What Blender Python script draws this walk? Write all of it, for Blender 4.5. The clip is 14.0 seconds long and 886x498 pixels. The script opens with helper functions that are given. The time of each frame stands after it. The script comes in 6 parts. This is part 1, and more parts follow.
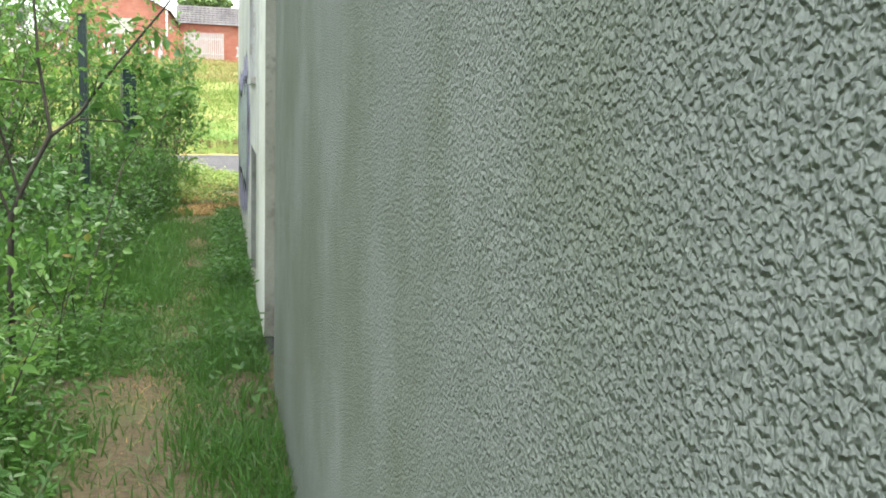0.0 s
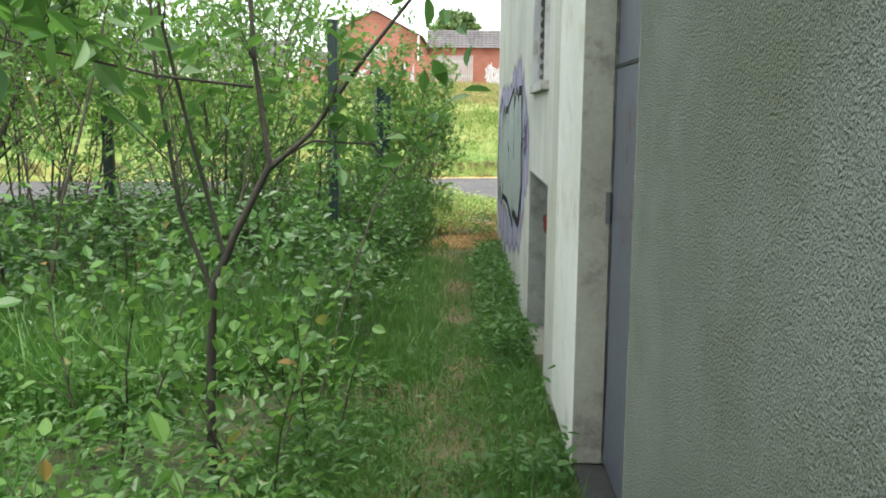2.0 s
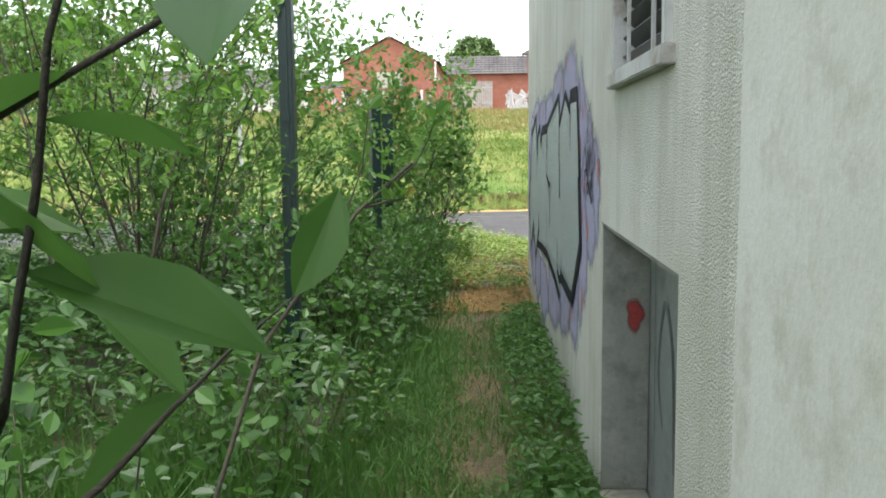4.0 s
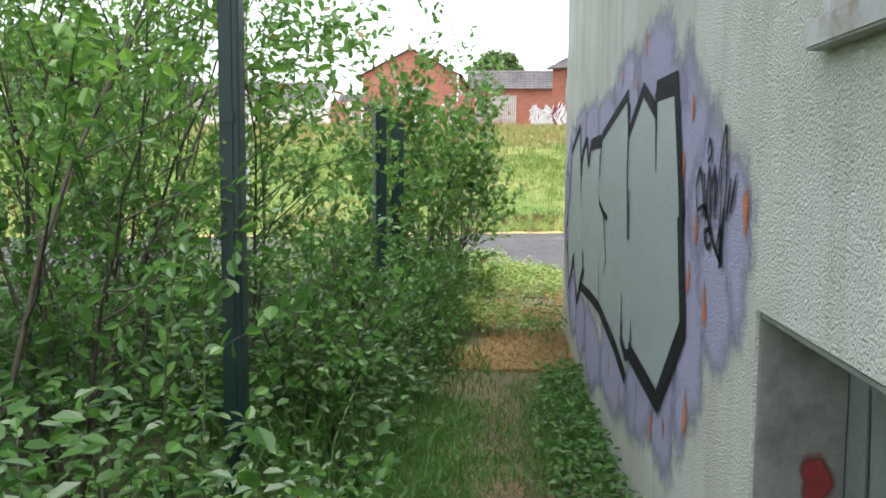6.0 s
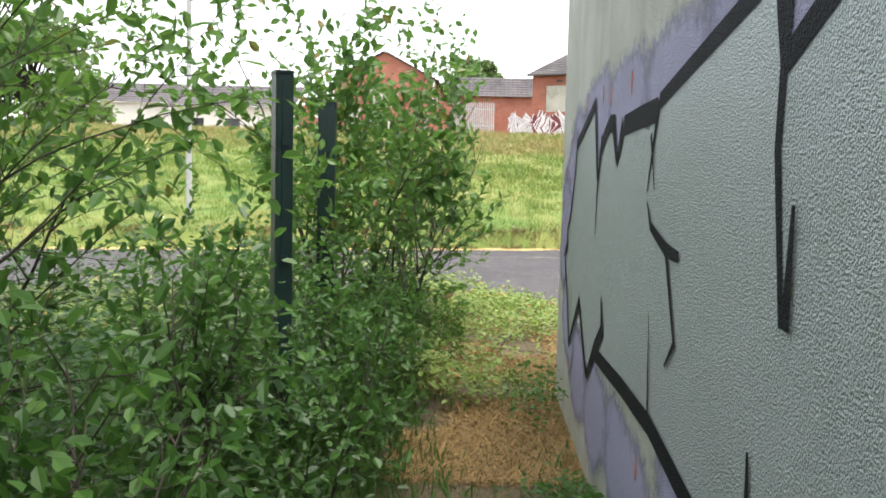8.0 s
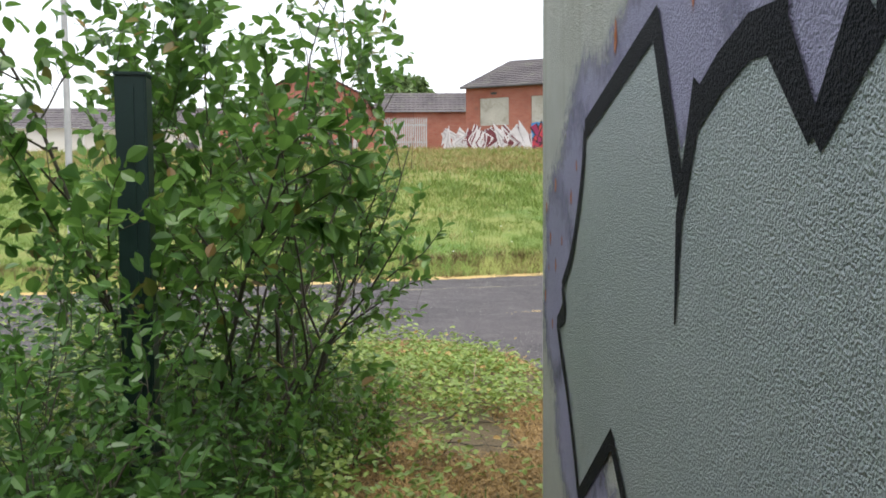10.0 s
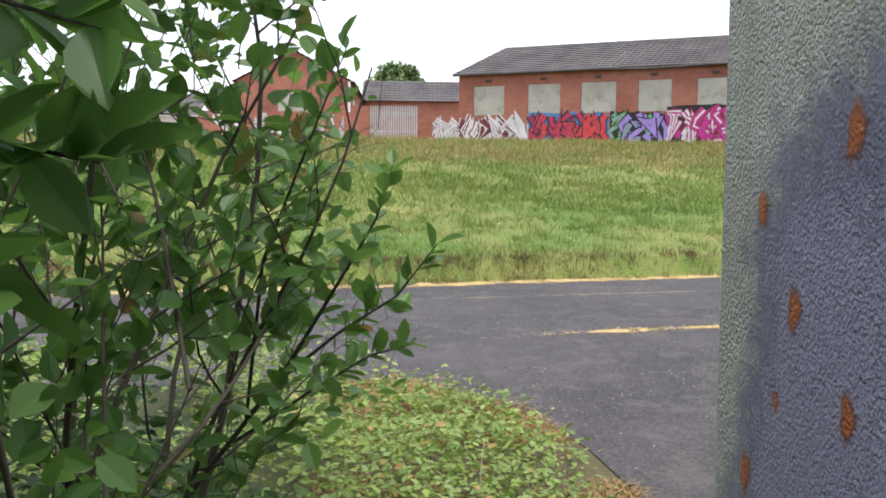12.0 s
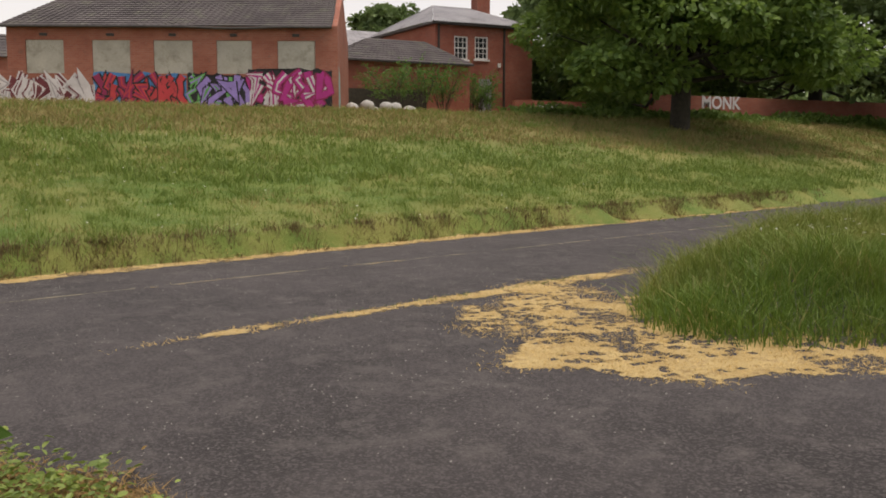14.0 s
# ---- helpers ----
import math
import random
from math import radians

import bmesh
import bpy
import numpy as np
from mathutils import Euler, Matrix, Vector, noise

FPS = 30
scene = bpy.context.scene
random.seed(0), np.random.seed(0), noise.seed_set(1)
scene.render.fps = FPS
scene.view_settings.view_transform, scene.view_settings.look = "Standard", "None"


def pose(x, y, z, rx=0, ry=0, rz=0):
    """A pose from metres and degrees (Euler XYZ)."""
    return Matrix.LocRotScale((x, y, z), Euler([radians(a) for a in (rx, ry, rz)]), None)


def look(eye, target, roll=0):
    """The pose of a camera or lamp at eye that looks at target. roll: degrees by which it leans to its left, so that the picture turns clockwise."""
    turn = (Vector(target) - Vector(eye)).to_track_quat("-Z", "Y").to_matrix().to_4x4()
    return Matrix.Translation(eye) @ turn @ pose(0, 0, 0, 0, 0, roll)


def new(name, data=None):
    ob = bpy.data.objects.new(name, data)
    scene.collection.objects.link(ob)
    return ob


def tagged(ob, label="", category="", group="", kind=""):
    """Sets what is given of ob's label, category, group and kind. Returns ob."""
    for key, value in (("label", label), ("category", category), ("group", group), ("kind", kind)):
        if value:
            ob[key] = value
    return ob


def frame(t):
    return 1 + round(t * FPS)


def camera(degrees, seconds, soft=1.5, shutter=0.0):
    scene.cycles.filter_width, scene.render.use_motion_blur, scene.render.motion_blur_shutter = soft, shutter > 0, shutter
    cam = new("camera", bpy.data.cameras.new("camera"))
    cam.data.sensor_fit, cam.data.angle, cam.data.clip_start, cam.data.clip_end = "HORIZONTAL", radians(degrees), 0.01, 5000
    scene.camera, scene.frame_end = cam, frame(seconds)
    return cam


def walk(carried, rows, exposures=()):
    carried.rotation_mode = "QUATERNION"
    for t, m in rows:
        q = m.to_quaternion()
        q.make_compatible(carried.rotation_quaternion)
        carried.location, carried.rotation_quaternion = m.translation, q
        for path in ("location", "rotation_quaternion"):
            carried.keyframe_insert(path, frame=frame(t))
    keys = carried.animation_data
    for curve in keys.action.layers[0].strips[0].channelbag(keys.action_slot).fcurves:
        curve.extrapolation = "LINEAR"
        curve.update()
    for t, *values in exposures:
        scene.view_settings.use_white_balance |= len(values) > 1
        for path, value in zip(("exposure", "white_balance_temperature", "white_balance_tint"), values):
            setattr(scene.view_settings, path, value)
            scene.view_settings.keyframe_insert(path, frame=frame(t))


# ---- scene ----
from mathutils.geometry import tessellate_polygon

cam = camera(52.2, 14.0, soft=1.8)
PATH = [
    (0, (-0.216, 0.187, 1.63), (0.254, 2.104, 1.307), 2.1),
    (0.5, (-0.24, 0.575, 1.595), (0.128, 2.512, 1.264), 1.2),
    (1, (-0.335, 0.988, 1.591), (-0.126, 2.955, 1.299), -0.1),
    (1.5, (-0.346, 1.522, 1.579), (-0.348, 3.505, 1.318), -0.1),
    (2, (-0.401, 2.009, 1.564), (-0.455, 3.987, 1.272), 0.5),
    (2.5, (-0.436, 2.431, 1.568), (-0.49, 4.409, 1.274), 0.1),
    (3, (-0.45, 2.998, 1.55), (-0.524, 4.976, 1.263), 0.5),
    (3.2, (-0.438, 3.374, 1.518), (-0.52, 5.354, 1.243), -0.2),
    (5.3, (-0.429, 5.564, 1.527), (-0.57, 7.55, 1.332), -0.2),
    (5.5, (-0.446, 5.727, 1.531), (-0.598, 7.712, 1.335), -0.2),
    (6, (-0.509, 6.12, 1.519), (-0.654, 8.105, 1.324), 0.4),
    (6.5, (-0.489, 6.656, 1.491), (-0.62, 8.643, 1.304), 0.2),
    (7, (-0.492, 7.164, 1.478), (-0.628, 9.151, 1.292), 0.3),
    (7.2, (-0.52, 7.389, 1.455), (-0.64, 9.378, 1.278), 0.9),
    (9.3, (-0.455, 10.194, 1.421), (-0.504, 12.187, 1.257), 0.5),
    (9.5, (-0.468, 10.372, 1.406), (-0.506, 12.366, 1.26), 0.1),
    (10, (-0.485, 10.88, 1.424), (-0.44, 12.876, 1.296), -0.4),
    (10.5, (-0.471, 11.473, 1.411), (-0.402, 13.468, 1.288), 0.7),
    (11, (-0.488, 12.076, 1.39), (-0.42, 14.07, 1.252), 1.7),
    (11.5, (-0.463, 12.729, 1.364), (-0.39, 14.722, 1.223), 0.7),
    (12, (-0.443, 13.244, 1.385), (-0.374, 15.238, 1.243), 0.5),
    (12.5, (-0.432, 13.83, 1.414), (-0.279, 15.82, 1.285), -0.6),
    (13, (-0.439, 14.207, 1.42), (-0.14, 16.18, 1.286), 0.2),
    (13.5, (-0.485, 14.47, 1.427), (0.096, 16.377, 1.274), 1.0),
    (14, (-0.338, 14.865, 1.42), (0.602, 16.617, 1.207), 0.0),
]
walk(cam, [(t, look(eye, target, roll)) for t, eye, target, roll in PATH],
     exposures=[(0, 2.35, 6500, 5), (0.5, 1.95, 6500, 5), (1.5, 1.9, 6500, 4), (2.5, 2.05, 6500, 6), (3, 1.95, 6500, 6), (5.5, 1.6, 6250, 8), (6, 1.78, 6250, 9), (6.5, 1.82, 6350, 10), (7, 1.78, 6550, 11), (9.5, 1.5, 6450, 11), (10, 1.22, 6400, 12), (11, 1.15, 6350, 12), (12, 1.12, 6300, 13), (12.5, 1.03, 6500, 14), (13.2, 0.5, 6600, 15), (14, 0.22, 7450, 17)])

# ---- light ----
world = bpy.data.worlds.new("world")
scene.world = world
world.use_nodes = True
wn, wl = world.node_tree.nodes, world.node_tree.links
sky = wn.new("ShaderNodeTexSky")
sky.sky_type, sky.sun_disc = "NISHITA", False
sky.sun_elevation, sky.sun_rotation = radians(75), radians(144)
sky.air_density, sky.dust_density, sky.ozone_density = 1.0, 1.0, 1.0
haze = wn.new("ShaderNodeHueSaturation")
haze.inputs["Saturation"].default_value = 0.28
wl.new(sky.outputs[0], haze.inputs["Color"])
wl.new(haze.outputs[0], wn["Background"].inputs[0])
wn["Background"].inputs[1].default_value = 0.15
sun = new("sun", bpy.data.lights.new("sun", "SUN"))
sun.data.energy, sun.data.angle, sun.data.color = 2.0, radians(35), (1.0, 0.96, 0.9)
sun.matrix_world = look((15, -20, 93), (0, 0, 0))


# ---- materials ----
def nodes_of(name):
    m = bpy.data.materials.new(name)
    m.use_nodes = True
    return m, m.node_tree.nodes, m.node_tree.links, m.node_tree.nodes["Principled BSDF"]


def tex(n, l, kind, scale, **sockets):
    """A texture in world metres."""
    g = n.get("place") or n.new("ShaderNodeNewGeometry")
    g.name = "place"
    t = n.new(kind)
    l.new(g.outputs["Position"], t.inputs["Vector"])
    t.inputs["Scale"].default_value = scale
    for key, value in sockets.items():
        t.inputs[key].default_value = value
    return t


def mixed(n, l, fac, a, b, blend="MIX"):
    m = n.new("ShaderNodeMix")
    m.data_type, m.blend_type = "RGBA", blend
    for value, socket in ((fac, m.inputs[0]), (a, m.inputs[6]), (b, m.inputs[7])):
        if isinstance(value, (int, float)):
            socket.default_value = value
        elif isinstance(value, tuple):
            socket.default_value = (*value, 1)
        else:
            l.new(value, socket)
    return m.outputs[2]


def ramp(n, l, value, a, b):
    """Maps value from a..b to 0..1, clamped."""
    r = n.new("ShaderNodeMapRange")
    r.inputs[1].default_value, r.inputs[2].default_value = a, b
    l.new(value, r.inputs[0])
    return r.outputs[0]


def add_bump(n, l, bsdf, height, distance, strength=1.0, below=None):
    b = n.new("ShaderNodeBump")
    b.inputs["Distance"].default_value, b.inputs["Strength"].default_value = distance, strength
    l.new(height, b.inputs["Height"])
    if below is not None:
        l.new(below, b.inputs["Normal"])
    l.new(b.outputs[0], bsdf.inputs["Normal"])
    return b.outputs[0]


def surface(name, c1, c2, scale=3.0, fine=40.0, rough=0.8, bump=0.003, metal=0.0, speck=0.35, stain=None):
    m, n, l, p = nodes_of(name)
    big = tex(n, l, "ShaderNodeTexNoise", scale, Detail=5, Roughness=0.6)
    small = tex(n, l, "ShaderNodeTexNoise", fine, Detail=4, Roughness=0.7)
    c = mixed(n, l, ramp(n, l, big.outputs[0], 0.35, 0.65), c1, c2)
    c = mixed(n, l, speck, c, small.outputs[0], "SOFT_LIGHT")
    if stain:
        s = tex(n, l, "ShaderNodeTexNoise", stain[1], Detail=6, Roughness=0.7)
        c = mixed(n, l, ramp(n, l, s.outputs[0], 0.52, 0.7), c, stain[0])
    l.new(c, p.inputs["Base Color"])
    p.inputs["Roughness"].default_value, p.inputs["Metallic"].default_value = rough, metal
    add_bump(n, l, p, small.outputs[0], bump)
    return m


def roughcast_height(n, l, grain):
    """The relief of thrown render: chips of uneven size."""
    w = tex(n, l, "ShaderNodeTexNoise", grain, Detail=1.2, Roughness=0.5, Distortion=0.35)
    v = tex(n, l, "ShaderNodeTexNoise", grain * 0.37, Detail=1.0)
    add = n.new("ShaderNodeMath")
    add.operation = "MULTIPLY_ADD"
    l.new(v.outputs[0], add.inputs[0])
    add.inputs[1].default_value = 0.5
    l.new(ramp(n, l, w.outputs[0], 0.3, 0.7), add.inputs[2])
    return add.outputs[0]


def roughcast(name, c1, c2, stain, grain, depth, stain_scale=1.3, rough=0.9, algae=None):
    m, n, l, p = nodes_of(name)
    height = roughcast_height(n, l, grain)
    big = tex(n, l, "ShaderNodeTexNoise", 0.9, Detail=5, Roughness=0.6)
    streak = tex(n, l, "ShaderNodeTexNoise", stain_scale, Detail=6, Roughness=0.65)
    fine = tex(n, l, "ShaderNodeTexNoise", grain * 1.4, Detail=3)
    c = mixed(n, l, ramp(n, l, big.outputs[0], 0.35, 0.68), c1, c2)
    c = mixed(n, l, ramp(n, l, streak.outputs[0], 0.45, 0.72), c, stain)
    if not algae:
        drawn = n.new("ShaderNodeVectorMath")
        drawn.operation = "MULTIPLY"
        l.new(n["place"].outputs["Position"], drawn.inputs[0])
        drawn.inputs[1].default_value = (1, 6.5, 0.3)
        rain = n.new("ShaderNodeTexNoise")
        l.new(drawn.outputs[0], rain.inputs["Vector"])
        rain.inputs["Scale"].default_value, rain.inputs["Detail"].default_value = 1.0, 4
        c = mixed(n, l, ramp(n, l, rain.outputs[0], 0.5, 0.78), c, stain)
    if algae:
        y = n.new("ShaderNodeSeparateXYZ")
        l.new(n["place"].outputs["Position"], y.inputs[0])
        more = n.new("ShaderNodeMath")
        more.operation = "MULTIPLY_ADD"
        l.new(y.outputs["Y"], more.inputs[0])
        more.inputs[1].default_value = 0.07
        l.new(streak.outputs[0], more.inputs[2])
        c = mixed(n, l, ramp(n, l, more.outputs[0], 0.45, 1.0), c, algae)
    c = mixed(n, l, 0.3, c, fine.outputs[0], "SOFT_LIGHT")
    l.new(c, p.inputs["Base Color"])
    p.inputs["Roughness"].default_value = rough
    p.inputs["Specular IOR Level"].default_value = 0.3
    add_bump(n, l, p, height, depth)
    return m


def leaf_look(name, dark, light, warm=None, rough=0.45, glow=0.42, patch2=None):
    m, n, l, p = nodes_of(name)
    g = n.new("ShaderNodeNewGeometry")
    c = mixed(n, l, g.outputs["Random Per Island"], dark, light)
    patch = tex(n, l, "ShaderNodeTexNoise", 2.2, Detail=3)
    c = mixed(n, l, ramp(n, l, patch.outputs[0], 0.4, 0.75), c, tuple(0.65 * a + 0.35 * b for a, b in zip(dark, light)))
    if patch2:
        wide = tex(n, l, "ShaderNodeTexNoise", patch2[1], Detail=5, Roughness=0.65)
        c = mixed(n, l, ramp(n, l, wide.outputs[0], 0.44, 0.6), c, patch2[0])
    if warm:
        pick = ramp(n, l, g.outputs["Random Per Island"], 0.955, 0.97)
        c = mixed(n, l, pick, c, warm)
    l.new(c, p.inputs["Base Color"])
    p.inputs["Roughness"].default_value = rough
    t = n.new("ShaderNodeBsdfTranslucent")
    l.new(mixed(n, l, 0.5, c, tuple(min(1, 1.5 * a) for a in light)), t.inputs[0])
    s = n.new("ShaderNodeMixShader")
    s.inputs[0].default_value = glow
    l.new(p.outputs[0], s.inputs[1])
    l.new(t.outputs[0], s.inputs[2])
    l.new(s.outputs[0], n["Material Output"].inputs[0])
    return m


def spray(name, colour, second, grain=180.0, depth=0.003, fade=False, gloss=0.6, metal=0.0, low=0.2, high=0.75):
    """Spray paint over the roughcast; with fade it thins out by the mesh's 'cover' attribute."""
    m, n, l, p = nodes_of(name)
    height = roughcast_height(n, l, grain)
    b = tex(n, l, "ShaderNodeTexNoise", 2.5, Detail=5)
    f = tex(n, l, "ShaderNodeTexNoise", 90.0, Detail=3)
    c = mixed(n, l, b.outputs[0], colour, second)
    c = mixed(n, l, 0.35, c, f.outputs[0], "SOFT_LIGHT")
    l.new(c, p.inputs["Base Color"])
    p.inputs["Roughness"].default_value, p.inputs["Metallic"].default_value = gloss, metal
    add_bump(n, l, p, height, depth)
    if fade:
        a = n.new("ShaderNodeAttribute")
        a.attribute_name = "cover"
        edge = tex(n, l, "ShaderNodeTexNoise", 14.0, Detail=6, Roughness=0.75)
        sm = n.new("ShaderNodeMath")
        sm.operation = "MULTIPLY_ADD"
        l.new(edge.outputs[0], sm.inputs[0])
        sm.inputs[1].default_value = 0.9
        l.new(a.outputs["Fac"], sm.inputs[2])
        l.new(ramp(n, l, sm.outputs[0], 0.45 + low, 0.45 + high), p.inputs["Alpha"])
    return m


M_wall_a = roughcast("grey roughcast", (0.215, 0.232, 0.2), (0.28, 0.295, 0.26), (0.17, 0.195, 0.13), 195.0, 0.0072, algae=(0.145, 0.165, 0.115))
M_wall_b = roughcast("cream roughcast", (0.62, 0.61, 0.54), (0.7, 0.69, 0.63), (0.48, 0.47, 0.38), 165.0, 0.0052, 1.0)
M_render = surface("smooth cream render", (0.66, 0.65, 0.59), (0.56, 0.55, 0.47), 1.4, 60, 0.85, 0.002, stain=((0.42, 0.4, 0.32), 3.0))
M_reveal = surface("dirty concrete", (0.3, 0.295, 0.24), (0.23, 0.225, 0.18), 2.5, 50, 0.9, 0.003, stain=((0.12, 0.11, 0.09), 5.0))
M_door = surface("blue grey steel paint", (0.095, 0.1, 0.127), (0.118, 0.122, 0.15), 1.5, 30, 0.5, 0.0006, stain=((0.085, 0.082, 0.095), 2.0))
M_dark = surface("dark gap", (0.02, 0.02, 0.02), (0.035, 0.035, 0.033), 4, 40, 0.8)
M_louvre = surface("dark louvre metal", (0.05, 0.05, 0.055), (0.09, 0.09, 0.09), 6, 60, 0.5, 0.001, 0.3)
M_frame = surface("grey vent frame", (0.36, 0.36, 0.35), (0.5, 0.5, 0.48), 5, 60, 0.6, 0.001, stain=((0.25, 0.2, 0.15), 6.0))
M_panel = surface("grey painted board", (0.19, 0.205, 0.195), (0.26, 0.27, 0.255), 2.0, 50, 0.7, 0.001, stain=((0.11, 0.115, 0.1), 2.6))
M_post = surface("dark green powder coat", (0.005, 0.018, 0.016), (0.008, 0.026, 0.023), 4, 80, 0.4, 0.0004)
M_silver = spray("silver spray paint", (0.38, 0.43, 0.43), (0.46, 0.5, 0.5), depth=0.0055, gloss=0.45, metal=0.2)
M_black = spray("black spray paint", (0.005, 0.0055, 0.009), (0.009, 0.0095, 0.014), gloss=0.75)
M_black.node_tree.nodes["Principled BSDF"].inputs["Specular IOR Level"].default_value = 0.2
M_lilac = spray("lilac spray halo", (0.33, 0.31, 0.45), (0.4, 0.375, 0.52), fade=True, gloss=0.8, low=0.1, high=0.6)
M_orange = spray("orange spray spots", (0.5, 0.13, 0.035), (0.6, 0.2, 0.07), fade=True, gloss=0.8, low=0.2, high=1.0)
M_faint = spray("faded orange scrawl", (0.32, 0.15, 0.12), (0.22, 0.18, 0.2), depth=0.0004, fade=True, gloss=0.7, low=0.3, high=1.0)
M_red = spray("red spray splash", (0.2, 0.022, 0.02), (0.27, 0.035, 0.03), depth=0.0006, fade=True, gloss=0.7)
M_bark = surface("young bark", (0.04, 0.034, 0.024), (0.075, 0.062, 0.043), 9, 90, 0.85, 0.003, stain=((0.07, 0.085, 0.045), 12.0))
M_bark_dark = surface("dark bark", (0.03, 0.027, 0.02), (0.055, 0.048, 0.035), 6, 60, 0.9, 0.004)
M_stub = surface("cut wood", (0.4, 0.31, 0.2), (0.3, 0.22, 0.14), 20, 150, 0.8)
M_soil = None
M_leaf = leaf_look("willow leaves", (0.04, 0.12, 0.022), (0.15, 0.28, 0.055), (0.23, 0.13, 0.04))
M_willow = leaf_look("broad willow leaves", (0.033, 0.1, 0.02), (0.14, 0.26, 0.05), (0.22, 0.12, 0.04), glow=0.4)
M_leaf_b = leaf_look("fresh leaves", (0.055, 0.145, 0.023), (0.175, 0.32, 0.055))
# Darker copy of the leaf greens, with shade put into the colour.
M_leaf_c = leaf_look("leaves darkened for shade", (0.03, 0.09, 0.018), (0.1, 0.21, 0.04))
# Dark copy of the bramble greens; its colour holds the shade beneath the shrubs.
M_under = leaf_look("bramble leaves darkened for shade", (0.016, 0.05, 0.012), (0.062, 0.135, 0.027), glow=0.3)
M_bramble = leaf_look("bramble leaves", (0.085, 0.155, 0.03), (0.31, 0.4, 0.09), (0.36, 0.22, 0.07), rough=0.5, glow=0.25)
M_grass = leaf_look("long grass", (0.034, 0.1, 0.018), (0.105, 0.22, 0.042), rough=0.5)
M_field = leaf_look("meadow grass", (0.07, 0.16, 0.018), (0.18, 0.26, 0.04), (0.45, 0.36, 0.15), rough=0.6, glow=0.25, patch2=((0.23, 0.24, 0.055), 0.3))
M_litter = leaf_look("dead litter", (0.17, 0.105, 0.045), (0.46, 0.31, 0.12), rough=0.85, glow=0.1)
M_straw = leaf_look("dry straw", (0.5, 0.34, 0.12), (0.72, 0.54, 0.24), rough=0.75, glow=0.2)
M_tree = leaf_look("tree foliage", (0.055, 0.12, 0.025), (0.19, 0.29, 0.06), rough=0.6, glow=0.35)
M_moss = surface("straw moss", (0.42, 0.3, 0.12), (0.56, 0.43, 0.2), 3.0, 70, 0.95, 0.012, stain=((0.26, 0.17, 0.07), 6.0))
# Greyer, flatter copy of the tree greens; distance haze is mixed into the colour.
M_tree_far = leaf_look("far foliage with haze in the colour", (0.08, 0.135, 0.045), (0.17, 0.25, 0.085), rough=0.6, glow=0.2)


# ---- mesh helpers ----
def raw(name, verts, faces, material, parent=None, smooth=False):
    """One mesh object from arrays; faces all have the same number of corners."""
    verts, faces = np.asarray(verts, float), np.asarray(faces, int)
    me = bpy.data.meshes.new(name)
    me.vertices.add(len(verts))
    me.vertices.foreach_set("co", verts.ravel())
    me.loops.add(faces.size)
    me.loops.foreach_set("vertex_index", faces.ravel())
    me.polygons.add(len(faces))
    me.polygons.foreach_set("loop_start", np.arange(len(faces)) * faces.shape[1])
    me.update(calc_edges=True)
    me.validate()
    me.polygons.foreach_set("use_smooth", np.full(len(me.polygons), smooth))
    me.materials.append(material)
    ob = new(name, me)
    ob.parent = parent
    return ob


def part(name, bm, material, parent=None, label="", smooth=False):
    me = bpy.data.meshes.new(name)
    bmesh.ops.recalc_face_normals(bm, faces=bm.faces)
    bm.to_mesh(me)
    bm.free()
    me.materials.append(material)
    if smooth:
        me.polygons.foreach_set("use_smooth", np.full(len(me.polygons), True))
    ob = new(name, me)
    ob.parent = parent
    return tagged(ob, label)


def thing(name, label, category, place=(0, 0, 0), group="", kind=""):
    ob = new(name)
    ob.location = place
    ob.empty_display_size = 0.1
    return tagged(ob, label, category, group, kind)


def box(bm, x0, x1, y0, y1, z0, z1, bevel=0.0, m=None):
    made = bmesh.ops.create_cube(bm, size=1)["verts"]
    bmesh.ops.scale(bm, vec=(x1 - x0, y1 - y0, z1 - z0), verts=made)
    bmesh.ops.translate(bm, vec=((x0 + x1) / 2, (y0 + y1) / 2, (z0 + z1) / 2), verts=made)
    if bevel:
        edges = list({e for v in made for e in v.link_edges})
        made = [v for v in bmesh.ops.bevel(bm, geom=edges, offset=bevel, segments=2, affect="EDGES")["verts"]] + [v for v in made if v.is_valid]
    if m is not None:
        bmesh.ops.transform(bm, matrix=m, verts=list(set(made)))
    return bm


def boxes(*sizes, bevel=0.0):
    bm = bmesh.new()
    for s in sizes:
        box(bm, *s, bevel=bevel)
    return bm


def prism(bm, outline, z0, z1):
    """A closed outline in plan, raised from z0 to z1."""
    low = [bm.verts.new((x, y, z0)) for x, y in outline]
    high = [bm.verts.new((x, y, z1)) for x, y in outline]
    bm.faces.new(low[::-1])
    bm.faces.new(high)
    for i in range(len(low)):
        j = (i + 1) % len(low)
        bm.faces.new((low[i], low[j], high[j], high[i]))
    return bm


